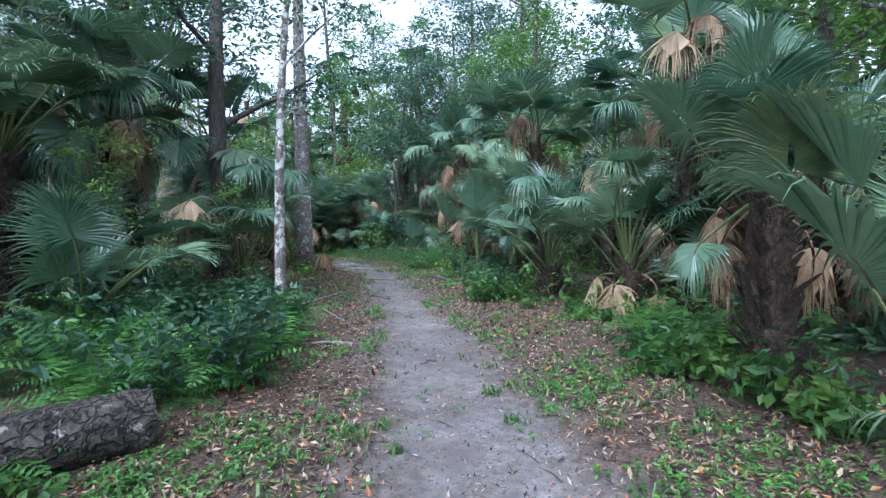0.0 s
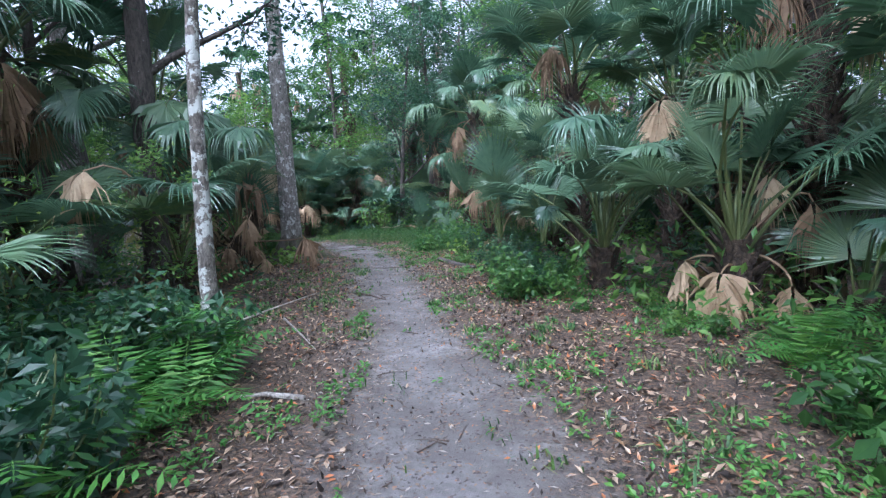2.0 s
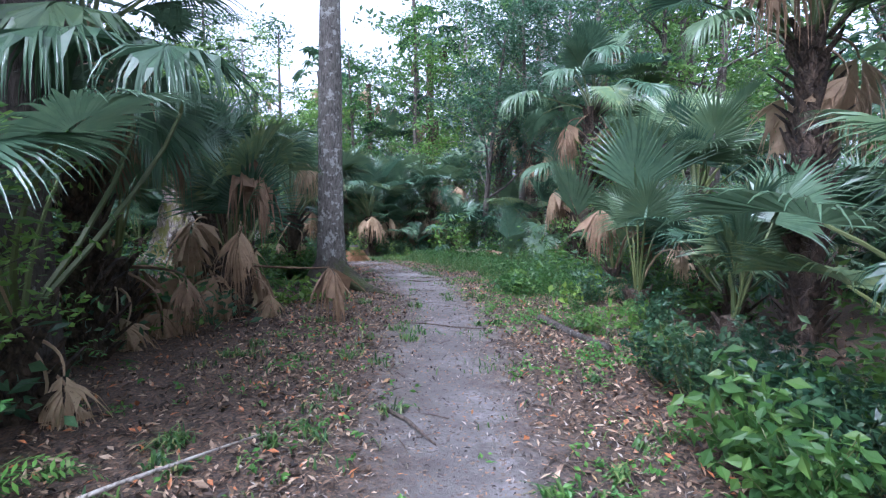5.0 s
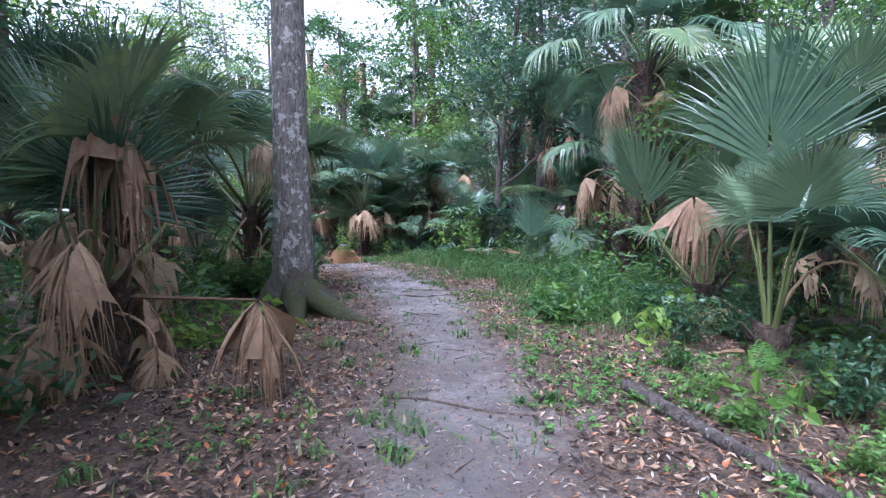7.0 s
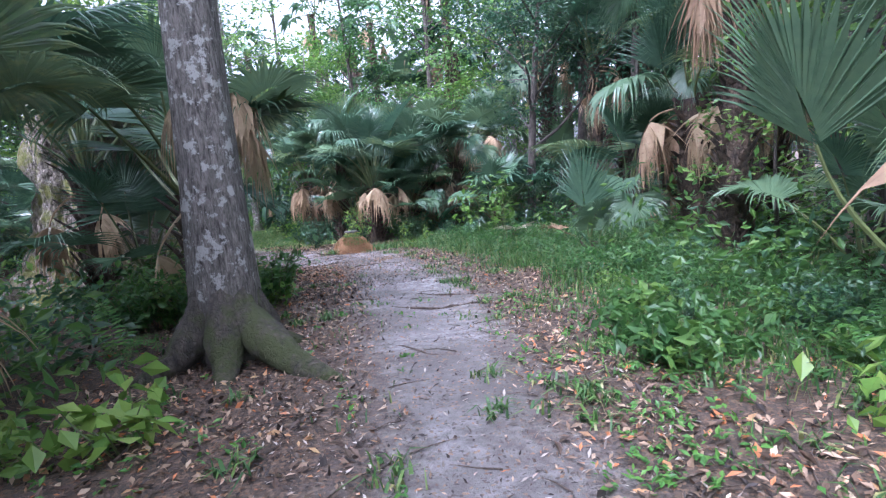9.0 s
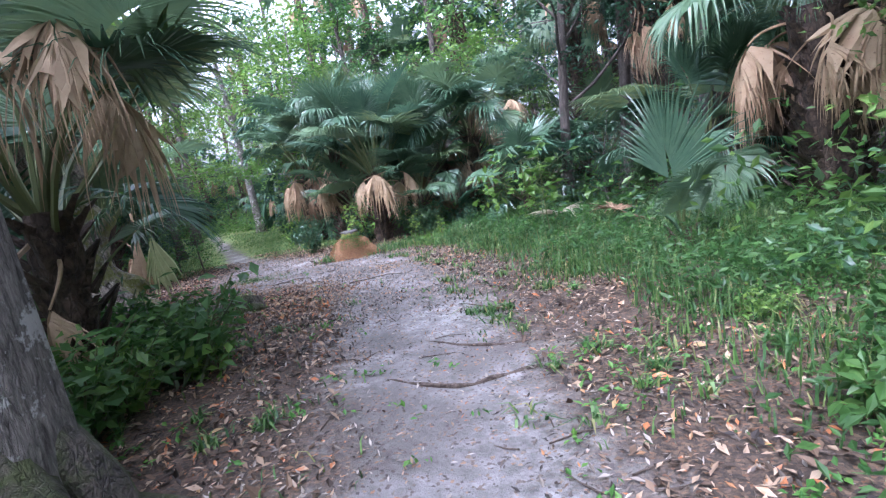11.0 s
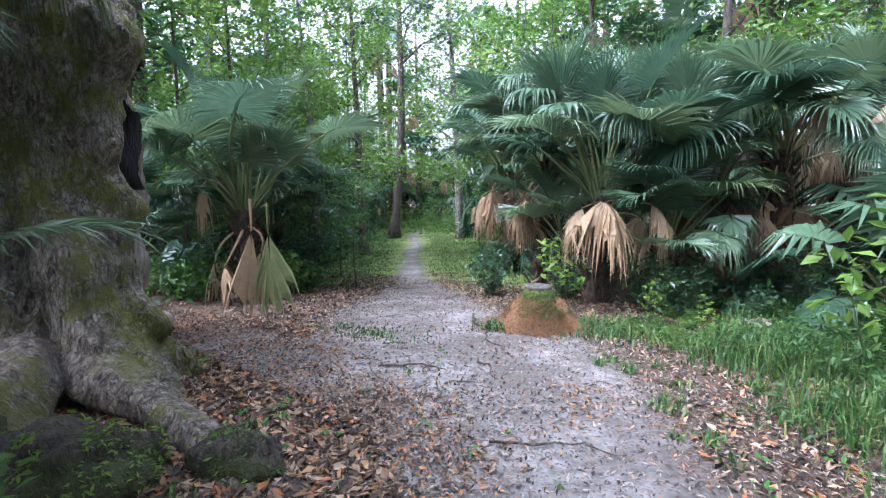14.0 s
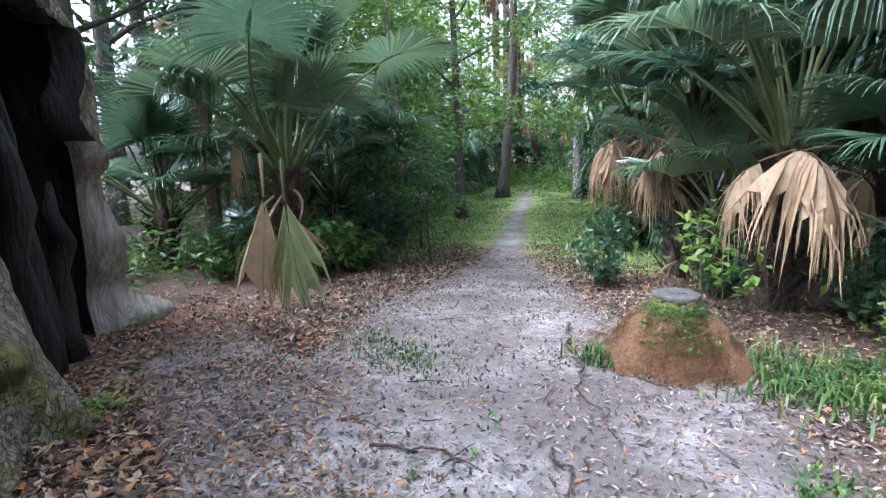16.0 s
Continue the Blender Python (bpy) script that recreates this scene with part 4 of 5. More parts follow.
# ---- palm thicket ahead, past the stump ----
palm(-7.0, 26.9, 1.7, 0.17, 20, 1, 1.25, 30, kinds="up up high high", label="dense palm with glossy fans and a long dry hanging frond", named=[((-6.6, 26.05, 1.3), (0.55, -0.4, 0.1), 1.3, "drape"), ((-6.9, 26.1, 1.2), (-0.3, -0.5, -0.2), 1.0, "dead"), ((-5.95, 26.2, 1.25), (0.7, -0.2, -0.2), 0.9, "dead"), ((-5.6, 26.1, 0.75), (0.6, -0.4, 0.2), 0.7, "fan"), ((-7.6, 26.2, 2.9), (-0.2, -0.6, 0.4), 0.9, "limp"), ((-7.1, 26.0, 2.6), (0.1, -0.7, 0.4), 0.95, "limp"), ((-6.3, 26.2, 2.5), (0.4, -0.7, 0.3), 1.0, "limp")])
palm(-8.5, 27.9, 2.5, 0.17, 18, 3, 1.25, 31, kinds="up high high", named=[((-8.3, 27.0, 3.3), (0.0, -0.7, 0.5), 0.95, "limp"), ((-8.5, 27.2, 1.3), (-0.2, -0.6, -0.4), 1.0, "dead")])
palm(-7.9, 27.7, 0.9, 0.15, 11, 2, 1.05, 66, kinds="up high")
palm(-6.1, 27.4, 1.0, 0.15, 12, 3, 1.05, 67, kinds="up high", named=[((-5.3, 26.6, 0.9), (0.7, -0.4, 0.0), 0.75, "limp")])
palm(-4.8, 28.4, 2.4, 0.16, 14, 7, 1.2, 68, kinds="high high mid", label="palm with a wide skirt of dry hanging fronds", named=[((-4.3, 27.5, 2.6), (0.2, -0.7, 0.0), 1.1, "dead"), ((-3.6, 27.8, 2.5), (0.6, -0.5, 0.0), 1.1, "dead"), ((-5.0, 27.4, 2.7), (-0.3, -0.7, 0.0), 1.0, "limp")])
palm(-10.2, 29.6, 2.2, 0.15, 13, 8, 1.25, 32)
palm(-5.6, 28.0, 1.7, 0.16, 13, 5, 1.2, 33, named=[((-5.2, 27.1, 1.1), (0.3, -0.8, 0.1), 0.8, "limp")])
palm(-6.8, 29.8, 2.8, 0.17, 14, 6, 1.15, 34)
palm(-8.7, 35.5, 5.2, 0.18, 15, 9, 1.25, 35)
palm(-3.0, 28.6, 0.6, 0.15, 10, 7, 1.0, 36)

# ---- palms left of the trail ----
palm(-4.5, 6.3, 0.35, 0.14, 8, 5, 1.0, 40, kinds="up up high mid", named=[((-4.05, 5.75, 1.5), (0.0, -0.3, 0.9), 0.8, "fan")])
palm(-6.2, 7.6, 2.6, 0.18, 13, 6, 1.1, 41)
palm(-4.7, 11.2, 3.0, 0.16, 12, 6, 1.15, 69, kinds="up high mid low", named=[((-4.1, 10.6, 3.1), (0.3, -0.7, 0.0), 1.1, "limp"), ((-3.9, 11.1, 3.0), (0.7, -0.3, 0.0), 1.0, "limp")])
palm(-5.9, 9.8, 3.6, 0.17, 13, 7, 1.2, 70, kinds="up high mid low")
palm(-7.4, 9.4, 4.8, 0.17, 13, 8, 1.2, 71, kinds="up high mid low")
palm(-3.75, 9.7, 0.7, 0.15, 4, 5, 1.0, 42, kinds="up high", named=[((-3.35, 9.05, 1.78), (0.75, -0.5, 0.1), 1.0, "fan"), ((-4.1, 8.6, 2.0), (-0.2, -0.6, -0.3), 0.85, "dead"), ((-3.0, 10.4, 2.6), (0.3, -0.7, 0.2), 1.0, "limp"), ((-3.6, 10.2, 2.7), (-0.1, -0.8, 0.2), 1.0, "limp")])
palm(-5.3, 8.6, 0.6, 0.15, 8, 6, 1.0, 43)
palm(-4.35, 13.2, 0.8, 0.17, 7, 9, 1.05, 44, kinds="up", label="palmetto clump with green fans and dry hanging fronds", named=[((-4.25, 13.2, 2.22), (0.85, -0.3, 0.15), 1.4, "drape"), ((-4.45, 12.9, 0.68), (0.6, -0.35, -0.55), 1.0, "dead"), ((-3.05, 13.25, 0.76), (0.45, -0.5, 0.1), 0.9, "drape"), ((-3.9, 12.6, 1.25), (0.25, -0.7, -0.4), 0.9, "dead"), ((-4.8, 13.9, 1.1), (0.5, -0.6, -0.5), 0.9, "dead"), ((-4.7, 15.0, 2.3), (0.3, -0.2, 0.8), 0.85, "fan")])
palm(-5.0, 11.9, 0.9, 0.16, 7, 9, 1.05, 45, kinds="up", named=[((-3.9, 11.6, 0.8), (0.5, -0.6, -0.1), 0.65, "dead")])
palm(-5.6, 14.6, 1.6, 0.17, 13, 5, 1.1, 46)
palm(-5.8, 17.9, 1.5, 0.17, 12, 2, 1.15, 47, named=[((-4.85, 17.6, 2.55), (0.4, -0.4, -0.1), 1.1, "dead"), ((-5.2, 17.3, 2.5), (0.3, -0.6, -0.1), 1.1, "dead"), ((-5.0, 18.0, 2.2), (0.6, -0.1, -0.4), 1.0, "dead")])
palm(-7.2, 18.6, 0.5, 0.14, 6, 0, 1.0, 48, kinds="up high", named=[((-5.85, 18.7, 1.5), (0.85, 0.25, -0.25), 0.9, "fan")])
palm(-7.9, 18.4, 2.1, 0.17, 9, 4, 1.1, 49, kinds="up high", named=[((-7.75, 19.95, 2.85), (0.35, 0.6, 0.3), 1.0, "fan"), ((-8.2, 19.9, 3.2), (0.1, 0.8, 0.2), 1.0, "limp"), ((-7.9, 20.3, 3.5), (0.3, 0.7, 0.1), 1.0, "limp")])
palm(-12.0, 23.7, 1.5, 0.15, 13, 3, 1.3, 50, kinds="up up high", label="palm with tall upright fans and one cut dry frond hanging", named=[((-11.4, 24.05, 2.05), (0.35, -0.3, 0.7), 1.0, "fan"), ((-12.55, 23.1, 2.55), (0.15, -0.4, 0.2), 1.2, "limp"), ((-12.5, 23.2, 3.2), (-0.1, -0.2, 0.9), 1.0, "fan"), ((-13.0, 22.9, 1.5), (0.1, -0.5, 0.0), 0.8, "limp"), ((-12.3, 23.2, 1.6), (0.1, -0.4, -0.6), 0.9, "dead")])
palm(-13.6, 22.4, 0.9, 0.16, 13, 6, 1.1, 51)
palm(-13.4, 25.2, 1.2, 0.16, 13, 4, 1.1, 52)
palm(-12.2, 19.0, 1.6, 0.17, 12, 5, 1.1, 53)


def leaning_frond(x, y, a, dead, size):
    rng = random.Random(int(abs(x) * 100))
    me = frond_mesh(rng, (0, 0, size + 0.45), (0, 0, size + 0.02), (0.12, 0.1, -0.98), size, dead, nseg=11, spread=26 if dead else 46, droop=0.3, lift=0.05, split=0.62, ragged=0.16, fold=1.1, wear=0.2, arch=0.1)
    r = root_at("fallen_frond", x, y, "dry tan fan frond hanging to the ground" if dead else "cut green fan frond hanging to the ground", "palm frond", "", gz(x, y) - 0.1, radians(a))
    if not dead:
        me.materials[0] = FROND_PALE
    part("blade", me, r)


leaning_frond(-10.2, 22.82, 128, True, 1.3)
leaning_frond(-10.04, 22.98, 100, False, 1.25)



def lying_frond(x, y, a, size, label, pale):
    """A shed fan lying open in the grass, its tips curling."""
    me = frond_mesh(random.Random(int(abs(x) * 90)), (-0.5, 0, 0.05), (0, 0, 0.2), (0.7, 0, 0.32), size, True, nseg=26, spread=200, droop=0.35, lift=0.3, split=0.4, ragged=0.5, fold=0.9, wear=0.4, loose=True, arch=0.3)
    if pale:
        me.materials[0] = BLEACHED
    r = root_at("fallen_frond", x, y, label, "palm frond", "", gz(x, y) + 0.1, radians(a))
    part("blade", me, r)


lying_frond(-2.6, 24.1, -75, 0.62, "bleached straw-coloured fan frond lying in the grass", True)
lying_frond(-1.6, 23.15, 150, 0.5, "dry brown curled fan frond in the grass", False)

# ---- broadleaf trees and saplings ----
plain_tree("spreading_tree", -2.5, 27.6, 47, 8.5, 0.13, "spreading broadleaf tree with dense dark green leaves", first=0.24, limbs=14, reach=3.6, leaves=8500, leaf=0.14, bark_mat=BARK_DARK, leaf_mat=LEAF_DARK, lean=(0.8, -0.6), clump=0.75)
plain_tree("spreading_tree", 2.6, 20.6, 48, 8.0, 0.13, "spreading broadleaf tree with light green leaves", first=0.3, limbs=12, reach=3.2, leaves=5000, leaf=0.14, bark_mat=BARK_DARK, leaf_mat=LEAF, clump=0.75)
plain_tree("spreading_tree", 0.5, 26.4, 49, 9.0, 0.14, "spreading broadleaf tree with dense dark green leaves", first=0.2, limbs=14, reach=3.2, leaves=6500, leaf=0.14, bark_mat=BARK_DARK, leaf_mat=LEAF_DARK, clump=0.8)
plain_tree("spreading_tree", -6.5, 11.3, 51, 8.5, 0.13, "spreading broadleaf tree with dense dark green leaves", first=0.3, limbs=13, reach=3.0, leaves=5500, leaf=0.14, bark_mat=BARK_DARK, leaf_mat=LEAF_DARK, clump=0.75)
palm(1.7, 23.9, 3.2, 0.2, 13, 9, 1.15, 61, kinds="up high high mid")
PALMS.extend(((-2.5, 27.6, 0.3), (2.6, 20.6, 0.3), (0.5, 26.4, 0.3)))
OAKS = [tree_meshes(60 + i, h, rad, first=f, limbs=lm, reach=rc, leaves=lv, leaf=0.19, bark_mat=bm_, leaf_mat=lm_, lean=(lx, ly), clump=0.7)
        for i, (h, rad, f, lm, rc, lv, bm_, lm_, lx, ly) in enumerate((
            (13, 0.2, 0.3, 14, 3.4, 5200, BARK_GREY, LEAF, 0.6, 0.2), (11, 0.16, 0.22, 13, 3.0, 5200, BARK_DARK, LEAF, -0.5, 0.3),
            (15, 0.22, 0.4, 13, 3.8, 5000, BARK_DARK, LEAF_DARK, 0.3, -0.6), (9, 0.1, 0.15, 14, 2.4, 4600, BARK_GREY, LEAF_LIGHT, 0.2, 0.4)))]
SAPLINGS = [tree_meshes(80 + i, h, 0.045, first=0.12, limbs=12, reach=1.5, leaves=1300, leaf=0.145, bark_mat=BARK_DARK, leaf_mat=lm_, clump=0.5, sides=5, twigs=False)
            for i, (h, lm_) in enumerate(((4.0, LEAF), (5.2, LEAF_LIGHT), (3.4, LEAF_DARK)))]
FAR_OAKS = [tree_meshes(160 + i, h, rad, first=f, limbs=12, reach=rc, leaves=2000, leaf=0.34, bark_mat=bm_, leaf_mat=lm_, clump=1.0, sides=7, twigs=False)
            for i, (h, rad, f, rc, bm_, lm_) in enumerate(((14, 0.2, 0.16, 3.8, BARK_GREY, LEAF), (12, 0.16, 0.12, 3.4, BARK_DARK, LEAF), (15, 0.22, 0.2, 4.2, BARK_DARK, LEAF_DARK), (10, 0.12, 0.1, 3.0, BARK_GREY, LEAF_LIGHT)))]
NAMES = ("grey-barked oak with a light green crown", "dark oak with spreading leafy limbs", "tall dark oak with a high crown", "slender young tree with bright leaves")
SNAMES = ("thin leafy green sapling under the trees", "thin sapling with bright green leaves", "thin sapling with dark green leaves")
for x, y, k, rz, s in ((-1.2, 28.2, 2, 0.3, 0.7), (-3.4, 34, 3, 2.1, 1.1), (-9.5, 33, 1, 1.0, 0.9), (-11.4, 31.4, 3, 5.0, 0.8), (3.4, 19.6, 1, 2.6, 0.9),
                       (-20.7, 36.1, 2, 1.2, 1.0), (-18.0, 37.6, 0, 3.1, 1.0), (-14.8, 27.4, 3, 2.2, 0.9), (-16.5, 30.5, 1, 0.4, 0.9), (-7.2, 12.6, 0, 0.7, 1.0), (3.9, 22.4, 2, 3.3, 0.9), (1.6, 29.8, 2, 1.3, 1.0), (4.6, 26.4, 1, 2.3, 1.0), (-0.6, 32.0, 0, 0.3, 1.0), (6.6, 9.2, 1, 1.9, 1.0), (-8.8, 15.6, 2, 4.2, 1.0)):
    tree("oak", x, y, OAKS[k], NAMES[k], rz, s, "oaks of the wood")
    PALMS.append((x, y, 0.8))
for x, y, k, rz, s in ((-1.6, 26.2, 2, 0.0, 0.62), (-12.3, 25.4, 2, 0.5, 0.62), (-11.6, 25.9, 0, 1.4, 0.5), (-3.6, 9.2, 0, 3.0, 0.5), (-4.8, 7.4, 1, 1.2, 0.55),
                       (-13.2, 26.8, 0, 2.7, 0.6), (-6.3, 5.4, 0, 0.0, 0.9), (1.2, 19.9, 0, 5.0, 0.8), (-4.9, 33.0, 1, 1.0, 1.0), (-2.0, 31.0, 0, 1.7, 0.9)):
    tree("sapling", x, y, SAPLINGS[k], SNAMES[k], rz, s, "saplings of the understorey", "sapling")

# ---- far wood: palms, oaks and saplings filling the depth on all sides ----
rng = random.Random(99)


def far_crown(seed):
    r_ = random.Random(seed)
    V, F, M = [], [], []
    for i in range(12):
        dry = i > 8
        e = radians(r_.uniform(-10, 75)) if not dry else radians(r_.uniform(-70, -25))
        a = i * 2.4
        d = Vector((math.cos(a) * math.cos(e), math.sin(a) * math.cos(e), math.sin(e)))
        v, f, m = frond_lists(r_, (0, 0, 0), d * 1.0, d + Vector((0, 0, -0.3)), 0.85, nseg=10, spread=230 if not dry else 160, droop=0.5 if not dry else 1.6, pre=0.15 if not dry else 0.8, arch=0.6 if not dry else 1.2, fine=False)
        o = len(V)
        V += v
        F += [tuple(i_ + o for i_ in q) for q in f]
        M += [2 if dry else q for q in m]
    return mesh("palm_crown", V, F, [FROND, STALK, DEAD], M, False)


CROWNS = [far_crown(s) for s in (1, 2, 3, 4)]
STEMS = [palm_trunk(random.Random(s), h, 0.17, False, False)[0] for s, h in ((1, 0.6), (2, 1.8), (3, 3.6), (4, 6.0), (5, 8.8))]
HEIGHTS = (0.6, 1.8, 3.6, 6.0, 8.8)
placed = list(PALMS) + [(-3.6, 3.4, 1.9), (-3.0, 1.0, 2.0), (3.2, 1.5, 1.6), (-2.4, 23.4, 2.3), (-1.4, 25.6, 1.6), (-9.5, 20.5, 2.6), (-2.4, 7.7, 0.7), (-4.2, 10.1, 0.7), (-4.25, 16.25, 1.2), (-6.8, 24.75, 1.2)]


def free(x, y, gap):
    return all((x - a) ** 2 + (y - b) ** 2 > (gap + c) ** 2 for a, b, c in placed)


def scatter(count, lo, hi, gap, box=(-36, 18, -9, 58)):
    out_, tries = [], 0
    while len(out_) < count and tries < 60000:
        tries += 1
        x, y = rng.uniform(box[0], box[1]), rng.uniform(box[2], box[3])
        e = float(edge(x, y))
        if lo < e < hi and free(x, y, gap):
            placed.append((x, y, gap))
            out_.append((x, y))
    return out_


for i, (x, y) in enumerate(scatter(70, 2.5, 8.0, 0.45)):
    palm(x, y, rng.choice((0.4, 0.7, 1.2, 2.0, 3.2)), 0.16, 16, 4, rng.uniform(0.95, 1.25), 200 + i, fine=False, kinds="up high high mid low", group="palms of the wood")
# Oaks with y below 2 are unseen, added to shade the trail's start.
for x, y, k, rz, s_ in ((4.6, 1.2, 2, 0.0, 0.9), (-4.6, 36.0, 0, 1.0, 1.15), (-1.9, 33.4, 2, 2.0, 0.9), (-6.6, 33.2, 1, 2.4, 1.0), (6.4, 6.4, 0, 2.0, 0.9), (-10.5, 12.5, 0, 2.2, 0.95), (3.6, -2.5, 1, 0.7, 1.0), (-3.6, -2.0, 2, 1.7, 1.0), (0.0, -9.5, 1, 2.7, 1.0)):
    tree("oak", x, y, OAKS[k], NAMES[k], rz, s_, "oaks of the wood")
    placed.append((x, y, 0.6))
for i, (x, y) in enumerate(scatter(260, 4.5, 36, 0.6)):
    k = rng.choice((0, 0, 1, 1, 2, 2, 3, 3, 4, 4))
    r = root_at("palm", x, y, "distant fan palm in the dense wood", "palm", "palms of the wood", None, rng.uniform(0, 6.28), rng.uniform(0.95, 1.45))
    part("trunk", STEMS[k], r)
    part("crown", CROWNS[i % 4], r, "", Matrix.Translation((0, 0, HEIGHTS[k])))
for i, (x, y) in enumerate(scatter(70, 6.0, 44, 0.9)):
    k = rng.randrange(4)
    tree("oak", x, y, FAR_OAKS[k], NAMES[k], rng.uniform(0, 6.28), rng.uniform(0.8, 1.25), "oaks of the wood")
for i, (x, y) in enumerate(scatter(64, 2.8, 18, 0.3)):
    k = rng.randrange(3)
    tree("sapling", x, y, SAPLINGS[k], SNAMES[k], rng.uniform(0, 6.28), rng.uniform(0.5, 1.2), "saplings of the understorey", "sapling")

for i, (x, y) in enumerate(scatter(42, 2.6, 8, 0.5, (-27, -11.5, 28.5, 47))):
    k = rng.choice((0, 0, 1, 2))
    r = root_at("palm", x, y, "fan palm crowding the far trail", "palm", "palms of the wood", None, rng.uniform(0, 6.28), rng.uniform(0.9, 1.2))
    part("trunk", STEMS[k], r)
    part("crown", CROWNS[i % 4], r, "", Matrix.Translation((0, 0, HEIGHTS[k])))
for i, (x, y) in enumerate(scatter(60, 2.6, 12, 0.3, (-30, -11, 25, 48))):
    tree("sapling", x, y, SAPLINGS[i % 2], SNAMES[i % 2], rng.uniform(0, 6.28), rng.uniform(0.9, 2.0), "saplings of the understorey", "sapling")

# ---- ferns, herbs and shrubs ----
FRONDS = [fern_frond(s, l) for s, l in ((1, 0.6), (2, 0.75), (3, 0.5), (4, 0.66), (5, 0.8))]
FERNS = [fern_parts(s, n_, FRONDS) for s, n_ in ((1, 10), (2, 12), (3, 8))]
HERBS = [shrub_mesh(s, h, st, lv, lf, w, m_) for s, h, st, lv, lf, w, m_ in ((11, 0.55, 9, 330, 0.075, 0.6, LEAF), (12, 0.75, 11, 420, 0.085, 0.5, LEAF_DARK), (13, 0.4, 7, 150, 0.13, 0.7, LEAF), (14, 0.9, 7, 210, 0.15, 0.45, LEAF))]
BIG = [shrub_mesh(s, h, st, lv, lf, w, LEAF_LIGHT, 0.62) for s, h, st, lv, lf, w in ((21, 0.55, 4, 46, 0.17, 0.55), (22, 0.35, 3, 26, 0.16, 0.7))]


def seedling_mesh(seed, height):
    """Thin bare stems with a loose spray of large leaves on their upper half."""
    rng_, nr_ = random.Random(seed), np.random.default_rng(seed)
    V, F, cs = [], [], []
    for i in range(2):
        x0, y0, h = (0.0, 0.0, height) if i == 0 else (rng_.uniform(-0.2, 0.2), 0.12, height * 0.72)
        lx, ly = rng_.uniform(-0.15, 0.15), rng_.uniform(-0.15, 0.15)
        stem = [Vector((x0 + lx * k / 5 + rng_.uniform(-0.015, 0.015), y0 + ly * k / 5, h * k / 5)) for k in range(6)]
        tube(V, F, stem, [0.009, 0.008, 0.007, 0.006, 0.005, 0.003], 5, cap=False)
        for k in range(9):
            s_ = 0.5 + 0.5 * k / 8
            p = stem[min(int(s_ * 5), 4)].lerp(stem[min(int(s_ * 5), 4) + 1], s_ * 5 - min(int(s_ * 5), 4))
            a, l = k * 2.4 + rng_.uniform(-0.4, 0.4), h * rng_.uniform(0.1, 0.26)
            q = p + Vector((math.cos(a) * l, math.sin(a) * l, l * 0.35))
            F.append((len(V) - 1, len(V), len(V) + 1))
            tube(V, F, [p, p.lerp(q, 0.5) + Vector((0, 0, 0.015)), q], [0.004, 0.003, 0.002], 4, cap=False)
            for u in (0.55, 0.8, 1.0, 1.1):
                cs.append(np.array(p.lerp(q, u)) + nr_.normal(size=3) * 0.045)
    v, f = leaf_quads(nr_, np.array(cs), 0.15, 0.8, 0.62, 0.3)
    return (("stem", mesh("seedling_stems", V, F, [STALK], None, False), None), ("foliage", mesh("seedling_leaves", v, f, [LEAF_LIGHT], None, False), None))


TALL_SEEDLING = [seedling_mesh(s, 1.3) for s in (31, 32)]
HLAB = ("low leafy green herb", "dark green leafy shrub", "sprawling broad-leaved ground plant", "tall leafy green shrub")


def plant(name, me, x, y, label, category, s, group):
    ob = new(name)
    for n_, me_, m_ in me:
        part(n_, me_, ob, "", m_)
    ob.location, ob.rotation_euler, ob.scale = (x, y, gz(x, y) - 0.02), (rng.uniform(-0.1, 0.1), rng.uniform(-0.1, 0.1), rng.uniform(0, 6.28)), (s, s, s * rng.uniform(0.9, 1.1))
    tagged(ob, label, category, group)


def patch(n, x0, x1, y0, y1, kind, s0=0.8, s1=1.2, clear=0.15):
    k = 0
    for _ in range(n * 6):
        x, y = rng.uniform(x0, x1), rng.uniform(y0, y1)
        if k >= n or float(edge(x, y)) < clear:
            continue
        k += 1
        if kind == "fern":
            plant("fern", rng.choice(FERNS), x, y, "bright green sword fern with arching fronds", "fern", rng.uniform(s0, s1), "ferns beside the trail")
        elif kind == "big":
            plant("broadleaf_seedling", rng.choice(BIG), x, y, "seedling with large bright green leaves", "seedling", rng.uniform(s0, s1), "seedlings beside the trail")
        else:
            i = kind if isinstance(kind, int) else rng.randrange(4)
            plant("shrub", HERBS[i], x, y, HLAB[i], "shrub", rng.uniform(s0, s1), "shrubs of the understorey")


patch(34, -4.6, -1.9, 4.3, 7.8, "fern", 1.0, 1.5, 1.0)
patch(24, -5.5, -1.9, 4.3, 7.6, 1, 0.9, 1.3, 1.0)
patch(14, -4.2, -1.9, 4.6, 8.2, "fern", 0.9, 1.4, 1.0)
patch(10, -3.4, -2.3, 7.2, 8.8, "fern", 0.8, 1.2, 1.1)
patch(3, -3.6, -2.4, 2.2, 2.9, 2, 0.6, 0.9, 1.2)
patch(10, 2.2, 3.2, 5.0, 7.2, "fern", 0.7, 1.1, 1.3)
patch(10, 2.1, 3.4, 3.2, 6.5, 2, 0.7, 1.1, 1.2)
patch(9, 1.9, 3.4, 7.0, 9.6, 2, 0.35, 0.6, 1.1)
patch(7, 2.2, 3.6, 5.6, 9.4, "fern", 0.4, 0.7, 1.4)
patch(11, 0.6, 1.6, 9.6, 11.4, 1, 0.6, 0.85, 0.9)
patch(5, 0.6, 2.2, 9.6, 12.4, 0, 0.5, 0.8, 0.9)
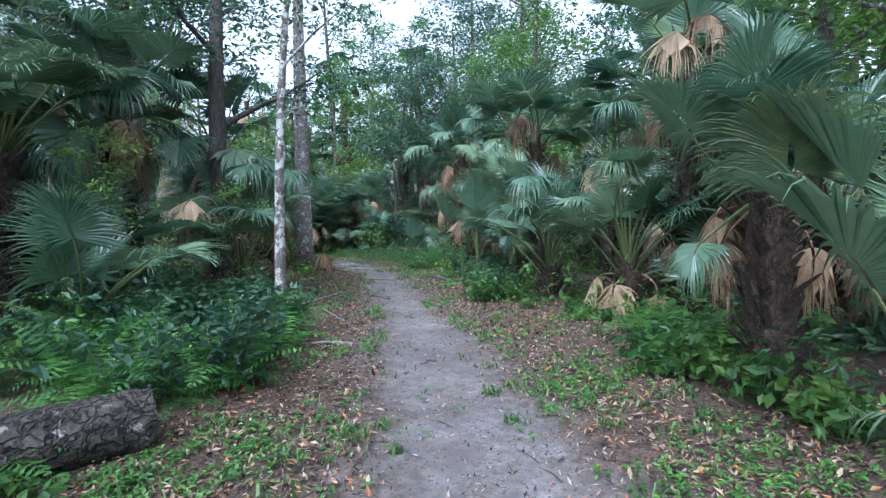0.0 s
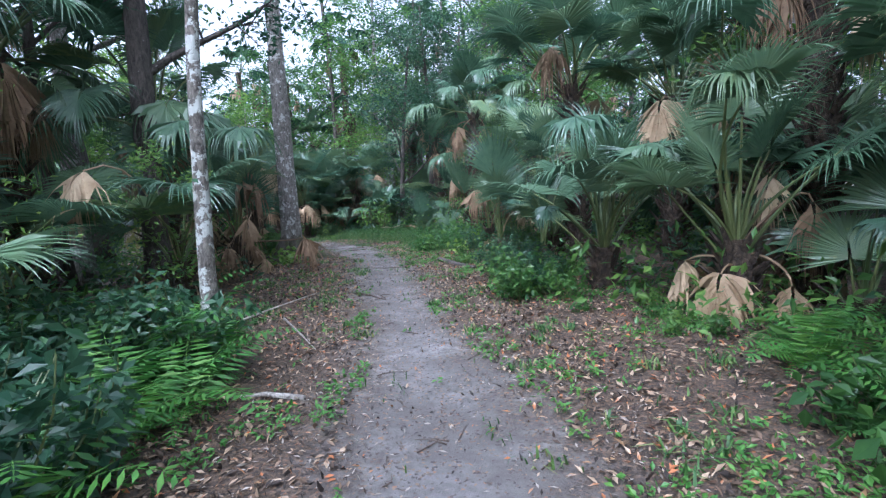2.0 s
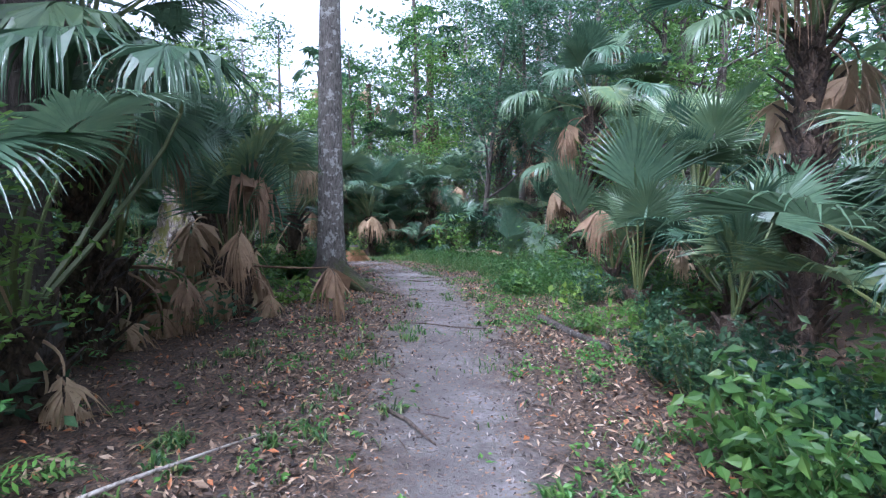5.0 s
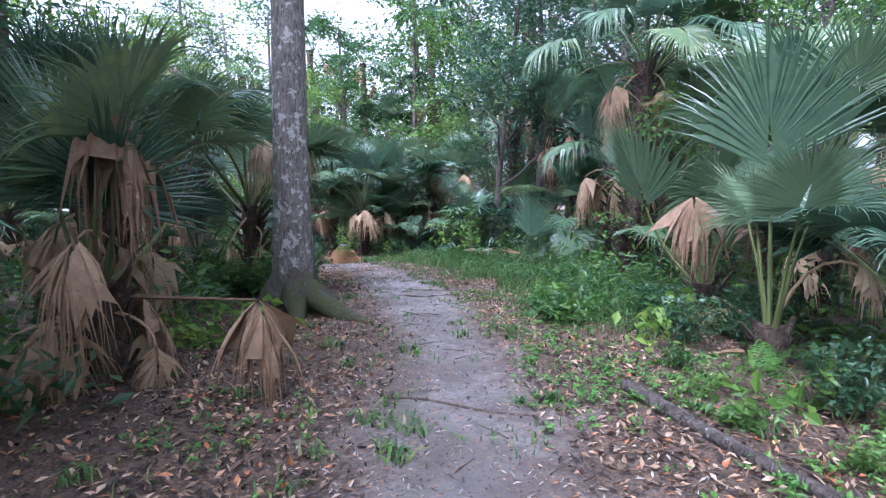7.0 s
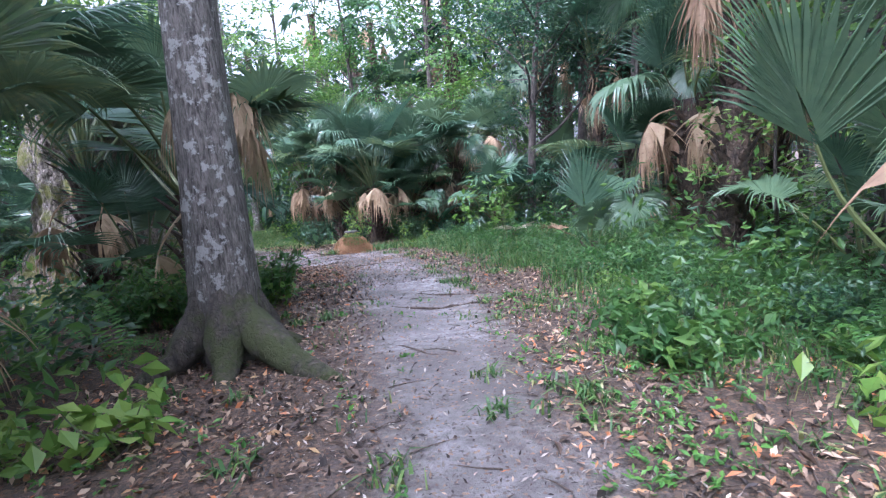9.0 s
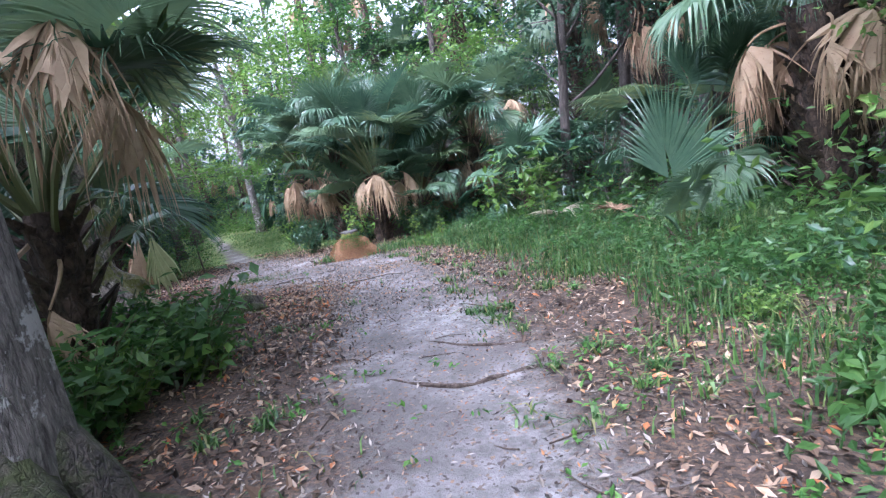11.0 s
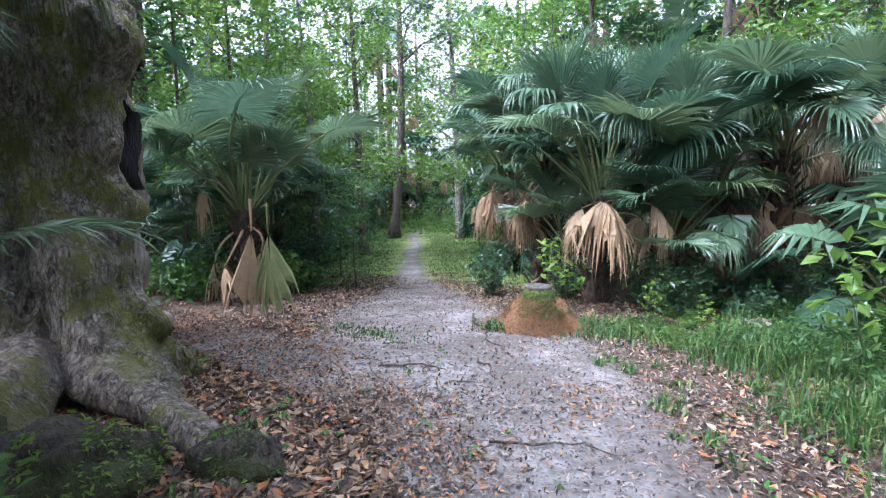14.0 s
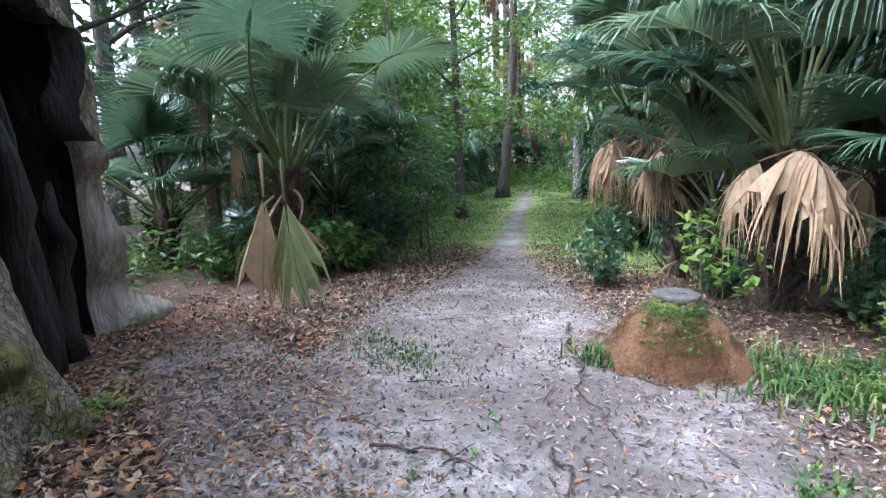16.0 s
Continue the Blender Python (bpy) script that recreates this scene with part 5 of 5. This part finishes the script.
patch(5, 0.7, 1.5, 9.0, 10.2, 3, 0.6, 0.9, 0.8)
patch(5, -0.3, 1.2, 12.4, 14.2, 0, 0.4, 0.6, 1.1)
patch(12, -1.2, 1.4, 12.0, 19.5, 0, 0.35, 0.6, 1.0)
patch(8, -0.8, 1.0, 13.0, 18.0, 2, 0.5, 0.8, 0.75)
patch(10, -0.6, 1.4, 12.5, 17.5, 1, 0.5, 0.8, 1.2)
patch(4, 0.1, 0.9, 13.6, 15.8, "big", 0.7, 0.9, 0.9)
patch(12, 0.7, 3.0, 6.5, 12.0, 2, 0.35, 0.5, 1.0)
patch(4, 0.2, 0.9, 12.8, 16.8, "fern", 0.5, 0.7, 0.9)
patch(10, -1.0, 0.8, 15.5, 19.0, 2, 0.6, 1.0, 0.7)
patch(6, -4.6, -3.6, 14.3, 15.3, "big", 0.6, 0.9, 1.0)
patch(24, -6.7, -4.9, 17.0, 19.2, 0, 1.0, 1.7, 0.9)
patch(8, -6.4, -5.0, 17.6, 19.2, "big", 0.6, 0.9, 0.9)
patch(12, -6.3, -4.3, 24.6, 26.4, 0, 0.3, 0.5, 0.3)
patch(5, -6.2, -4.6, 25.0, 26.2, 2, 0.4, 0.6, 0.4)
patch(9, -9.2, -4.6, 26.3, 27.6, 1, 0.8, 1.3, 0.3)
patch(8, -11.2, -8.6, 28.2, 30.4, 1, 0.8, 1.3, 1.2)
patch(8, -5.0, -2.0, 27.0, 29.0, 1, 0.9, 1.4, 0.3)
patch(26, -14.6, -11.9, 24.2, 28.4, 1, 0.9, 1.5, 1.7)
patch(12, -12.6, -11.5, 22.6, 24.8, 3, 0.6, 1.0, 1.0)
patch(30, -20.0, -13.0, 27.0, 36.0, "any", 0.9, 1.6, 1.9)
patch(22, -13.0, -8.0, 27.5, 34.0, "any", 0.9, 1.4, 1.3)


def undergrowth(n, x0, x1, y0, y1, s0, s1, clear, mat, label):
    """Far ground cover, too dense to pick apart: leaf sprays in one mesh."""
    cs = []
    for _ in range(n):
        x, y = rng.uniform(x0, x1), rng.uniform(y0, y1)
        if float(edge(x, y)) < clear:
            continue
        s = rng.uniform(s0, s1)
        m = 110
        q = nr.normal(size=(m, 3)) * np.array([0.3, 0.3, 0.28]) * s
        q[:, 2] = np.abs(q[:, 2]) + 0.05
        cs.append(q + np.array([x, y, gz(x, y)]))
    v, f = leaf_quads(nr, np.concatenate(cs), 0.15)
    tagged(new("undergrowth", mesh("undergrowth", v, f, [mat], None, False)), label, "undergrowth", "", "stuff")


nr = np.random.default_rng(17)
for i, (x, y, s_) in enumerate(((-3.5, 24.4, 1.1), (-3.1, 24.9, 0.9), (-2.65, 22.9, 1.1), (-7.25, 26.0, 0.8), (-6.95, 25.8, 0.7), (-5.65, 25.7, 0.45), (-5.0, 25.3, 0.4))):
    plant("tall_seedling", TALL_SEEDLING[i % 2], x, y, "thin-stemmed seedling with large bright green leaves", "seedling", s_, "seedlings beside the trail")
undergrowth(260, -14, 6, -3, 34, 0.8, 1.5, 2.0, LEAF, "leafy green ground cover under the palms")
undergrowth(200, -14, 6, -3, 34, 0.8, 1.5, 2.2, LEAF_DARK, "dark leafy ground cover under the palms")
undergrowth(330, -30, 12, 18, 50, 1.4, 2.6, 2.4, LEAF, "leafy green thicket in the far wood")
undergrowth(90, -24, -11, 27, 40, 1.0, 2.0, 2.1, LEAF_LIGHT, "bright leafy bushes along the far trail")
undergrowth(130, -30, -15, 37.5, 48, 1.6, 3.2, -2, LEAF_LIGHT, "bright leafy thicket closing the far trail")
patch(50, -14.0, 6.0, -3.0, 34.0, "fern", 0.7, 1.3, 2.0)

# ---- litter, grass and twigs ----
nr = np.random.default_rng(7)


def spread(n, x0, x1, y0, y1, keep):
    x, y = nr.uniform(x0, x1, n), nr.uniform(y0, y1, n)
    ok = nr.uniform(0, 1, n) < keep(edge(x, y), x, y)
    return x[ok], y[ok]


def litter(name, n, box, keep, size, label, mat=None):
    x, y = spread(n, *box, keep)
    c = np.stack([x, y, lie(x, y) + nr.uniform(0.006, 0.028, len(x))], 1)
    v, f = leaf_quads(nr, c, size * np.where(edge(x, y) < -0.1, 0.5, nr.uniform(0.55, 1.25, len(x))), 0.8, 0.42, 0.0)
    tagged(new(name, mesh(name, v, f, [mat or LITTER], None, False)), label, "leaf litter", "", "stuff")


def on_soil(e, x, y):
    near = np.clip(0.1 + (e + 0.35) * 0.9, 0.1, 1) * np.clip(1.25 - e / 3.6, 0.04, 1)
    return near * (0.65 + 0.35 * wobble(x, y, 1.3))


litter("leaf_litter", 380000, (-13.5, 4.5, 0.8, 28), on_soil, 0.062, "brown and tan fallen leaves strewn over the soil")
litter("large_fallen_leaves", 7000, (-10, 4, 0.8, 25), lambda e, x, y: np.where((e > -0.5) & (e < 2.2), np.where(e > 0, 0.5, 0.12), 0), 0.085, "larger tan and orange leaves on the litter")
litter("golden_fallen_leaves", 26000, (-6, 3.6, 0.8, 20), lambda e, x, y: np.where(e < 2.6, np.clip(0.2 + e * 0.4, 0.02, 0.32) * np.clip(1.6 - 0.45 * e, 0.2, 1) * np.clip(0.5 + 0.9 * wobble(x, y, 1.2, 6), 0.05, 1), 0.0), 0.068, "golden and orange leaves scattered on the brown soil", GOLD)
litter("orange_oak_leaves", 9000, (-9.5, -5.0, 19.8, 23.0), lambda e, x, y: np.where(e > -0.9, 0.5, 0.05), 0.09, "orange-brown oak leaves by the hollow trunk", GOLD)
litter("russet_leaf_drift", 15000, (-9.0, -5.2, 20.2, 22.4), lambda e, x, y: np.where(e > -0.75, np.clip(0.55 + 0.5 * wobble(x, y, 1.5, 2), 0.1, 1), 0.1), 0.085, "russet drift of fallen oak leaves by the roots")
litter("clearing_leaf_drift", 26000, (-12.5, -7.5, 22.4, 29), lambda e, x, y: np.clip(1 - np.abs(e - 0.35) / 0.8, 0, 1) * np.clip(0.75 + 0.5 * wobble(x, y, 1.3, 2), 0.15, 1), 0.07, "tan and orange leaves drifted along the clearing edge")
litter("oak_leaf_drift", 9000, (-8.2, -3.6, 18.4, 23.2), lambda e, x, y: np.where((e > -0.3) & (e < 1.6), 0.8, 0.06), 0.075, "drift of pale brown oak leaves beside the trail")
x, y = spread(95000, -5.0, 2.2, 15.5, 28.0, lambda e, x, y: np.where(y < 20, np.where(x < -1.8, 0, 0.5), 1) * np.clip((e - 0.5 - 0.4 * wobble(x, y, 1.1, 2)) * 1.1, 0, 1) * np.clip(0.7 + 0.7 * wobble(x, y, 1.6, 4), 0.12, 1))
tall = np.clip((edge(x, y) - 0.2) / 1.1, 0.25, 1) * np.where((np.hypot(x + 2.6, y - 24.0) < 0.6) | (np.hypot(x + 1.6, y - 23.1) < 0.5), 0.25, 1)
blades("tall_grass", np.stack([x, y, lie(x, y)], 1), nr.uniform(0.1, 0.42, len(x)) * tall * np.clip((y - 12) / 9, 0.45, 1) * (1.0 + 0.3 * wobble(x, y, 1.6, 4)), nr, GRASS, "knee-high soft green grass", 0.0055, 1.0)
x, y = spread(16000, -4.8, 2.0, 15.5, 27.5, lambda e, x, y: np.where((y < 20) & (x < -1.8), 0, 1) * np.clip((e - 0.5) * 1.1, 0, 1) * np.clip(0.45 + 0.8 * wobble(x, y, 1.2, 7), 0.0, 1))
cs = [np.stack([x + nr.normal(0, 0.05, len(x)), y + nr.normal(0, 0.05, len(x)), lie(x, y) + nr.uniform(0.03, 0.38, len(x)) * np.clip(edge(x, y), 0.3, 1)], 1) for _ in range(5)]
v, f = leaf_quads(nr, np.concatenate(cs), 0.075, 0.7, 0.4)
tagged(new("meadow_herbs", mesh("meadow_herbs", v, f, [LEAF], None, False)), "soft green herbs growing through the grass", "herbs", "", "stuff")
x, y = spread(60000, -7, 4, 0, 21, lambda e, x, y: np.where((e > -0.45) & (e < 2.2), np.clip(wobble(x, y, 1.7, 5) * 1.1 - 0.22, 0, 1) * 0.55, 0))
blades("trail_grass", np.stack([x, y, lie(x, y)], 1), nr.uniform(0.03, 0.11, len(x)), nr, GRASS, "sparse short green grass tufts at the trail edge", 0.005, 1.2)
x, y = spread(70000, -22, -9, 25, 38, lambda e, x, y: np.clip((e + 0.1 + 0.3 * wobble(x, y, 2.1, 3)) * 1.5, 0, 1) * (e < 3.0) * np.clip((y - 25.6 - 0.4 * (x + 10) + 1.2 * wobble(x, y, 0.9, 1)) / 3, 0, 1))
blades("mown_turf", np.stack([x, y, lie(x, y)], 1), nr.uniform(0.03, 0.09, len(x)), nr, GRASS, "short yellow-green grass along the far trail", 0.007, 1.2)
x, y = nr.normal(-8.25, 0.35, 500), nr.normal(23.2, 0.18, 500)
blades("grass_tuft", np.stack([x, y, lie(x, y)], 1), nr.uniform(0.02, 0.07, 500), nr, GRASS, "small flat grass patch on the sand", 0.006, 1.4)
x, y = np.concatenate([nr.normal(-7.15, 0.12, 90), nr.normal(-6.1, 0.3, 500), nr.normal(-5.3, 0.4, 500)]), np.concatenate([nr.normal(24.25, 0.06, 90), nr.normal(25.0, 0.25, 500), nr.normal(25.1, 0.3, 500)])
blades("mound_grass", np.stack([x, y, lie(x, y)], 1), nr.uniform(0.08, 0.26, len(x)), nr, GRASS, "arching green grass tufts round the stump", 0.007, 1.5)
x, y = np.concatenate([nr.normal(-8.5, 0.12, 160), nr.normal(-10.65, 0.1, 120)]), np.concatenate([nr.normal(21.05, 0.16, 160), nr.normal(21.65, 0.1, 120)])
v, f = leaf_quads(nr, np.stack([x, y, lie(x, y) + nr.uniform(0.02, 0.1, len(x))], 1), 0.05, 0.7, 0.6)
tagged(new("clover_sprouts", mesh("clover_sprouts", v, f, [LEAF_LIGHT], None, False)), "small yellow-green sprouts at the oak's foot", "sprouts", "", "stuff")


def tufts(n):
    x, y = spread(n, -7, 3, 0.8, 24, lambda e, x, y: np.where((e > -0.4) & (e < 1.7), np.clip(wobble(x, y, 0.9, 2) * 1.2 + 0.25, 0.05, 1), 0))
    m = nr.integers(10, 34, len(x))
    r_ = np.repeat(nr.uniform(0.04, 0.14, len(x)), m)
    a = nr.uniform(0, 6.28, len(r_))
    q = r_ * np.sqrt(nr.uniform(0, 1, len(r_)))
    px, py = np.repeat(x, m) + q * np.cos(a), np.repeat(y, m) + q * np.sin(a)
    blades("grass_tufts", np.stack([px, py, lie(px, py)], 1), nr.uniform(0.05, 0.13, len(px)), nr, GRASS, "broad-bladed green grass tufts along the trail", 0.008, 1.9)


tufts(1500)


def bits(name, n, box, keep, size, label):
    x, y = spread(n, *box, keep)
    v, f = leaf_quads(nr, np.stack([x, y, lie(x, y) + nr.uniform(0.004, 0.016, len(x))], 1), size * nr.uniform(0.5, 1.4, len(x)), 0.82, 0.32, 0.0)
    tagged(new(name, mesh(name, v, f, [BITS], None, False)), label, "leaf litter", "", "stuff")


bits("leaf_fragments", 85000, (-6, 2.5, 0.8, 21), lambda e, x, y: np.where(e < 0.7, np.clip(0.5 + e * 0.5 + 0.3 * wobble(x, y, 1.4, 2), 0.15, 0.9), 0.0), 0.042, "small grey-brown leaf fragments trodden into the sand")
bits("clearing_litter", 130000, (-13, -3.2, 19.5, 28), lambda e, x, y: np.where(e < 0.9, np.clip(0.62 + 0.45 * wobble(x, y, 1.2, 3) + 0.3 * e, 0.3, 1), 0.0), 0.044, "grey and brown leaf fragments covering the sandy clearing")


def weeds(n, box, keep):
    x, y = spread(n, *box, keep)
    cs = []
    for k in range(6):
        cs.append(np.stack([x + nr.normal(0, 0.03, len(x)), y + nr.normal(0, 0.03, len(x)), lie(x, y) + nr.uniform(0.01, 0.06, len(x))], 1))
    v, f = leaf_quads(nr, np.concatenate(cs), 0.05, 0.75, 0.5)
    tagged(new("ground_weeds", mesh("ground_weeds", v, f, [FERN], None, False)), "tiny green weeds sprouting through the litter", "weeds", "", "stuff")


weeds(42000, (-7, 3.5, 1, 23), lambda e, x, y: np.where((e > -0.1) & (e < 2.8), np.clip(wobble(x, y, 1.1, 1) + 0.2, 0.03, 1) * 0.8 * np.where((y > 8) & (x < -1.2), 0.22, 1), 0.01))


def twigs(n):
    V, F = [], []
    for _ in range(n):
        x, y = rng.uniform(-12, 3), rng.uniform(1, 27)
        e = float(edge(x, y))
        if e > 2.5 or (e < 0 and rng.random() < 0.75):
            continue
        a, l = rng.uniform(0, 3.14), rng.uniform(0.05, 0.32)
        z = gz(x, y) + 0.008
        p = Vector((x, y, z))
        d = Vector((math.cos(a), math.sin(a), 0)) * l
        tube(V, F, [p, p + d * 0.5 + Vector((rng.uniform(-.03, .03), rng.uniform(-.03, .03), 0.006)), p + d], [0.005, 0.004, 0.002], 4, cap=False)
    tagged(new("fallen_twigs", mesh("fallen_twigs", V, F, [TWIG])), "small dark twigs scattered on the ground", "twigs", "", "stuff")


twigs(3600)


def stick(name, pts, r0, label, mat=None):
    V, F = [], []
    b = Vector((pts[0][0], pts[0][1], gz(pts[0][0], pts[0][1])))
    tube(V, F, [Vector((x, y, gz(x, y) + r0 * 0.5 + h)) - b for x, y, h in pts], [r0 * (1 - 0.7 * k / (len(pts) - 1)) for k in range(len(pts))], 6, 0.12, rng)
    ob = new(name, mesh(name, V, F, [mat or TWIG]))
    ob.location = b
    tagged(ob, label, "branch")


stick("fallen_stick", [(-1.15, 6.45, 0.0), (-1.45, 6.5, 0.03), (-1.75, 6.5, 0.02)], 0.028, "short pale dead stick on the leaf litter", PALE_WOOD)


def surface_root(a, b, r0, bow):
    n, pts = 12, []
    for k in range(n + 1):
        s = k / n
        x, y = a[0] + (b[0] - a[0]) * s, a[1] + (b[1] - a[1]) * s
        w = bow * math.sin(math.pi * s) + 0.04 * math.sin(9 * s + a[0])
        pts.append((x + w * 0.2, y - w, -1.4 * r0 + r0 * 1.25 * math.sin(math.pi * s) + rng.uniform(-0.5, 0.5) * r0))
    stick("exposed_root", pts, r0, "dark exposed root across the sandy trail")


surface_root((-2.25, 18.6), (-3.75, 18.95), 0.02, 0.12)
surface_root((-2.4, 18.15), (-3.75, 18.2), 0.024, 0.22)
surface_root((-1.6, 17.7), (-2.5, 18.0), 0.014, 0.1)
surface_root((-0.9, 13.1), (-2.6, 13.2), 0.014, -0.15)
surface_root((-2.6, 19.6), (-3.5, 19.9), 0.014, 0.06)
surface_root((-2.9, 16.6), (-2.2, 16.3), 0.012, 0.05)


def crooked(pts, r0, label="crooked dark branch lying on the sand"):
    out_ = []
    for (ax, ay, ah), (bx, by, bh) in zip(pts, pts[1:]):
        for k in range(4):
            s = k / 4
            out_.append((ax + (bx - ax) * s + rng.uniform(-0.035, 0.035), ay + (by - ay) * s + rng.uniform(-0.035, 0.035), ah + (bh - ah) * s + rng.uniform(0, 0.012)))
    out_.append(pts[-1])
    stick("fallen_branch", out_, r0, label)


crooked([(-7.9, 24.85, 0.02), (-7.5, 24.35, 0.03), (-7.15, 24.05, 0.02), (-6.9, 23.7, 0.03), (-6.4, 23.4, 0.0)], 0.017)
crooked([(-7.45, 24.75, 0.02), (-7.2, 24.5, 0.06), (-7.0, 24.35, 0.01)], 0.018)
crooked([(-7.3, 24.3, 0.02), (-6.95, 24.3, 0.02), (-6.5, 24.2, 0.01)], 0.012)
crooked([(-6.5, 23.0, 0.01), (-6.3, 22.9, 0.02), (-6.1, 22.7, 0.0)], 0.01)
crooked([(-7.15, 22.3, 0.01), (-6.85, 22.55, 0.02), (-6.6, 22.6, 0.0)], 0.011)
crooked([(-5.4, 21.6, 0.01), (-5.0, 21.9, 0.02), (-4.7, 22.0, 0.0)], 0.01)
stick("fallen_branch", [(-2.9, 8.2, 0.02), (-2.3, 8.9, 0.14), (-1.8, 9.3, 0.25)], 0.018, "pale dead stick leaning in the litter", PALE_WOOD)
stick("fallen_branch", [(-2.1, 8.9, 0.03), (-1.75, 8.3, 0.03), (-1.4, 7.7, 0.01)], 0.016, "grey dead stick on the litter", PALE_WOOD)
stick("fallen_branch", [(-1.5, 10.4, 0), (-1.25, 10.2, 0.02), (-1.0, 9.9, 0)], 0.02, "dark curved stick on the trail")
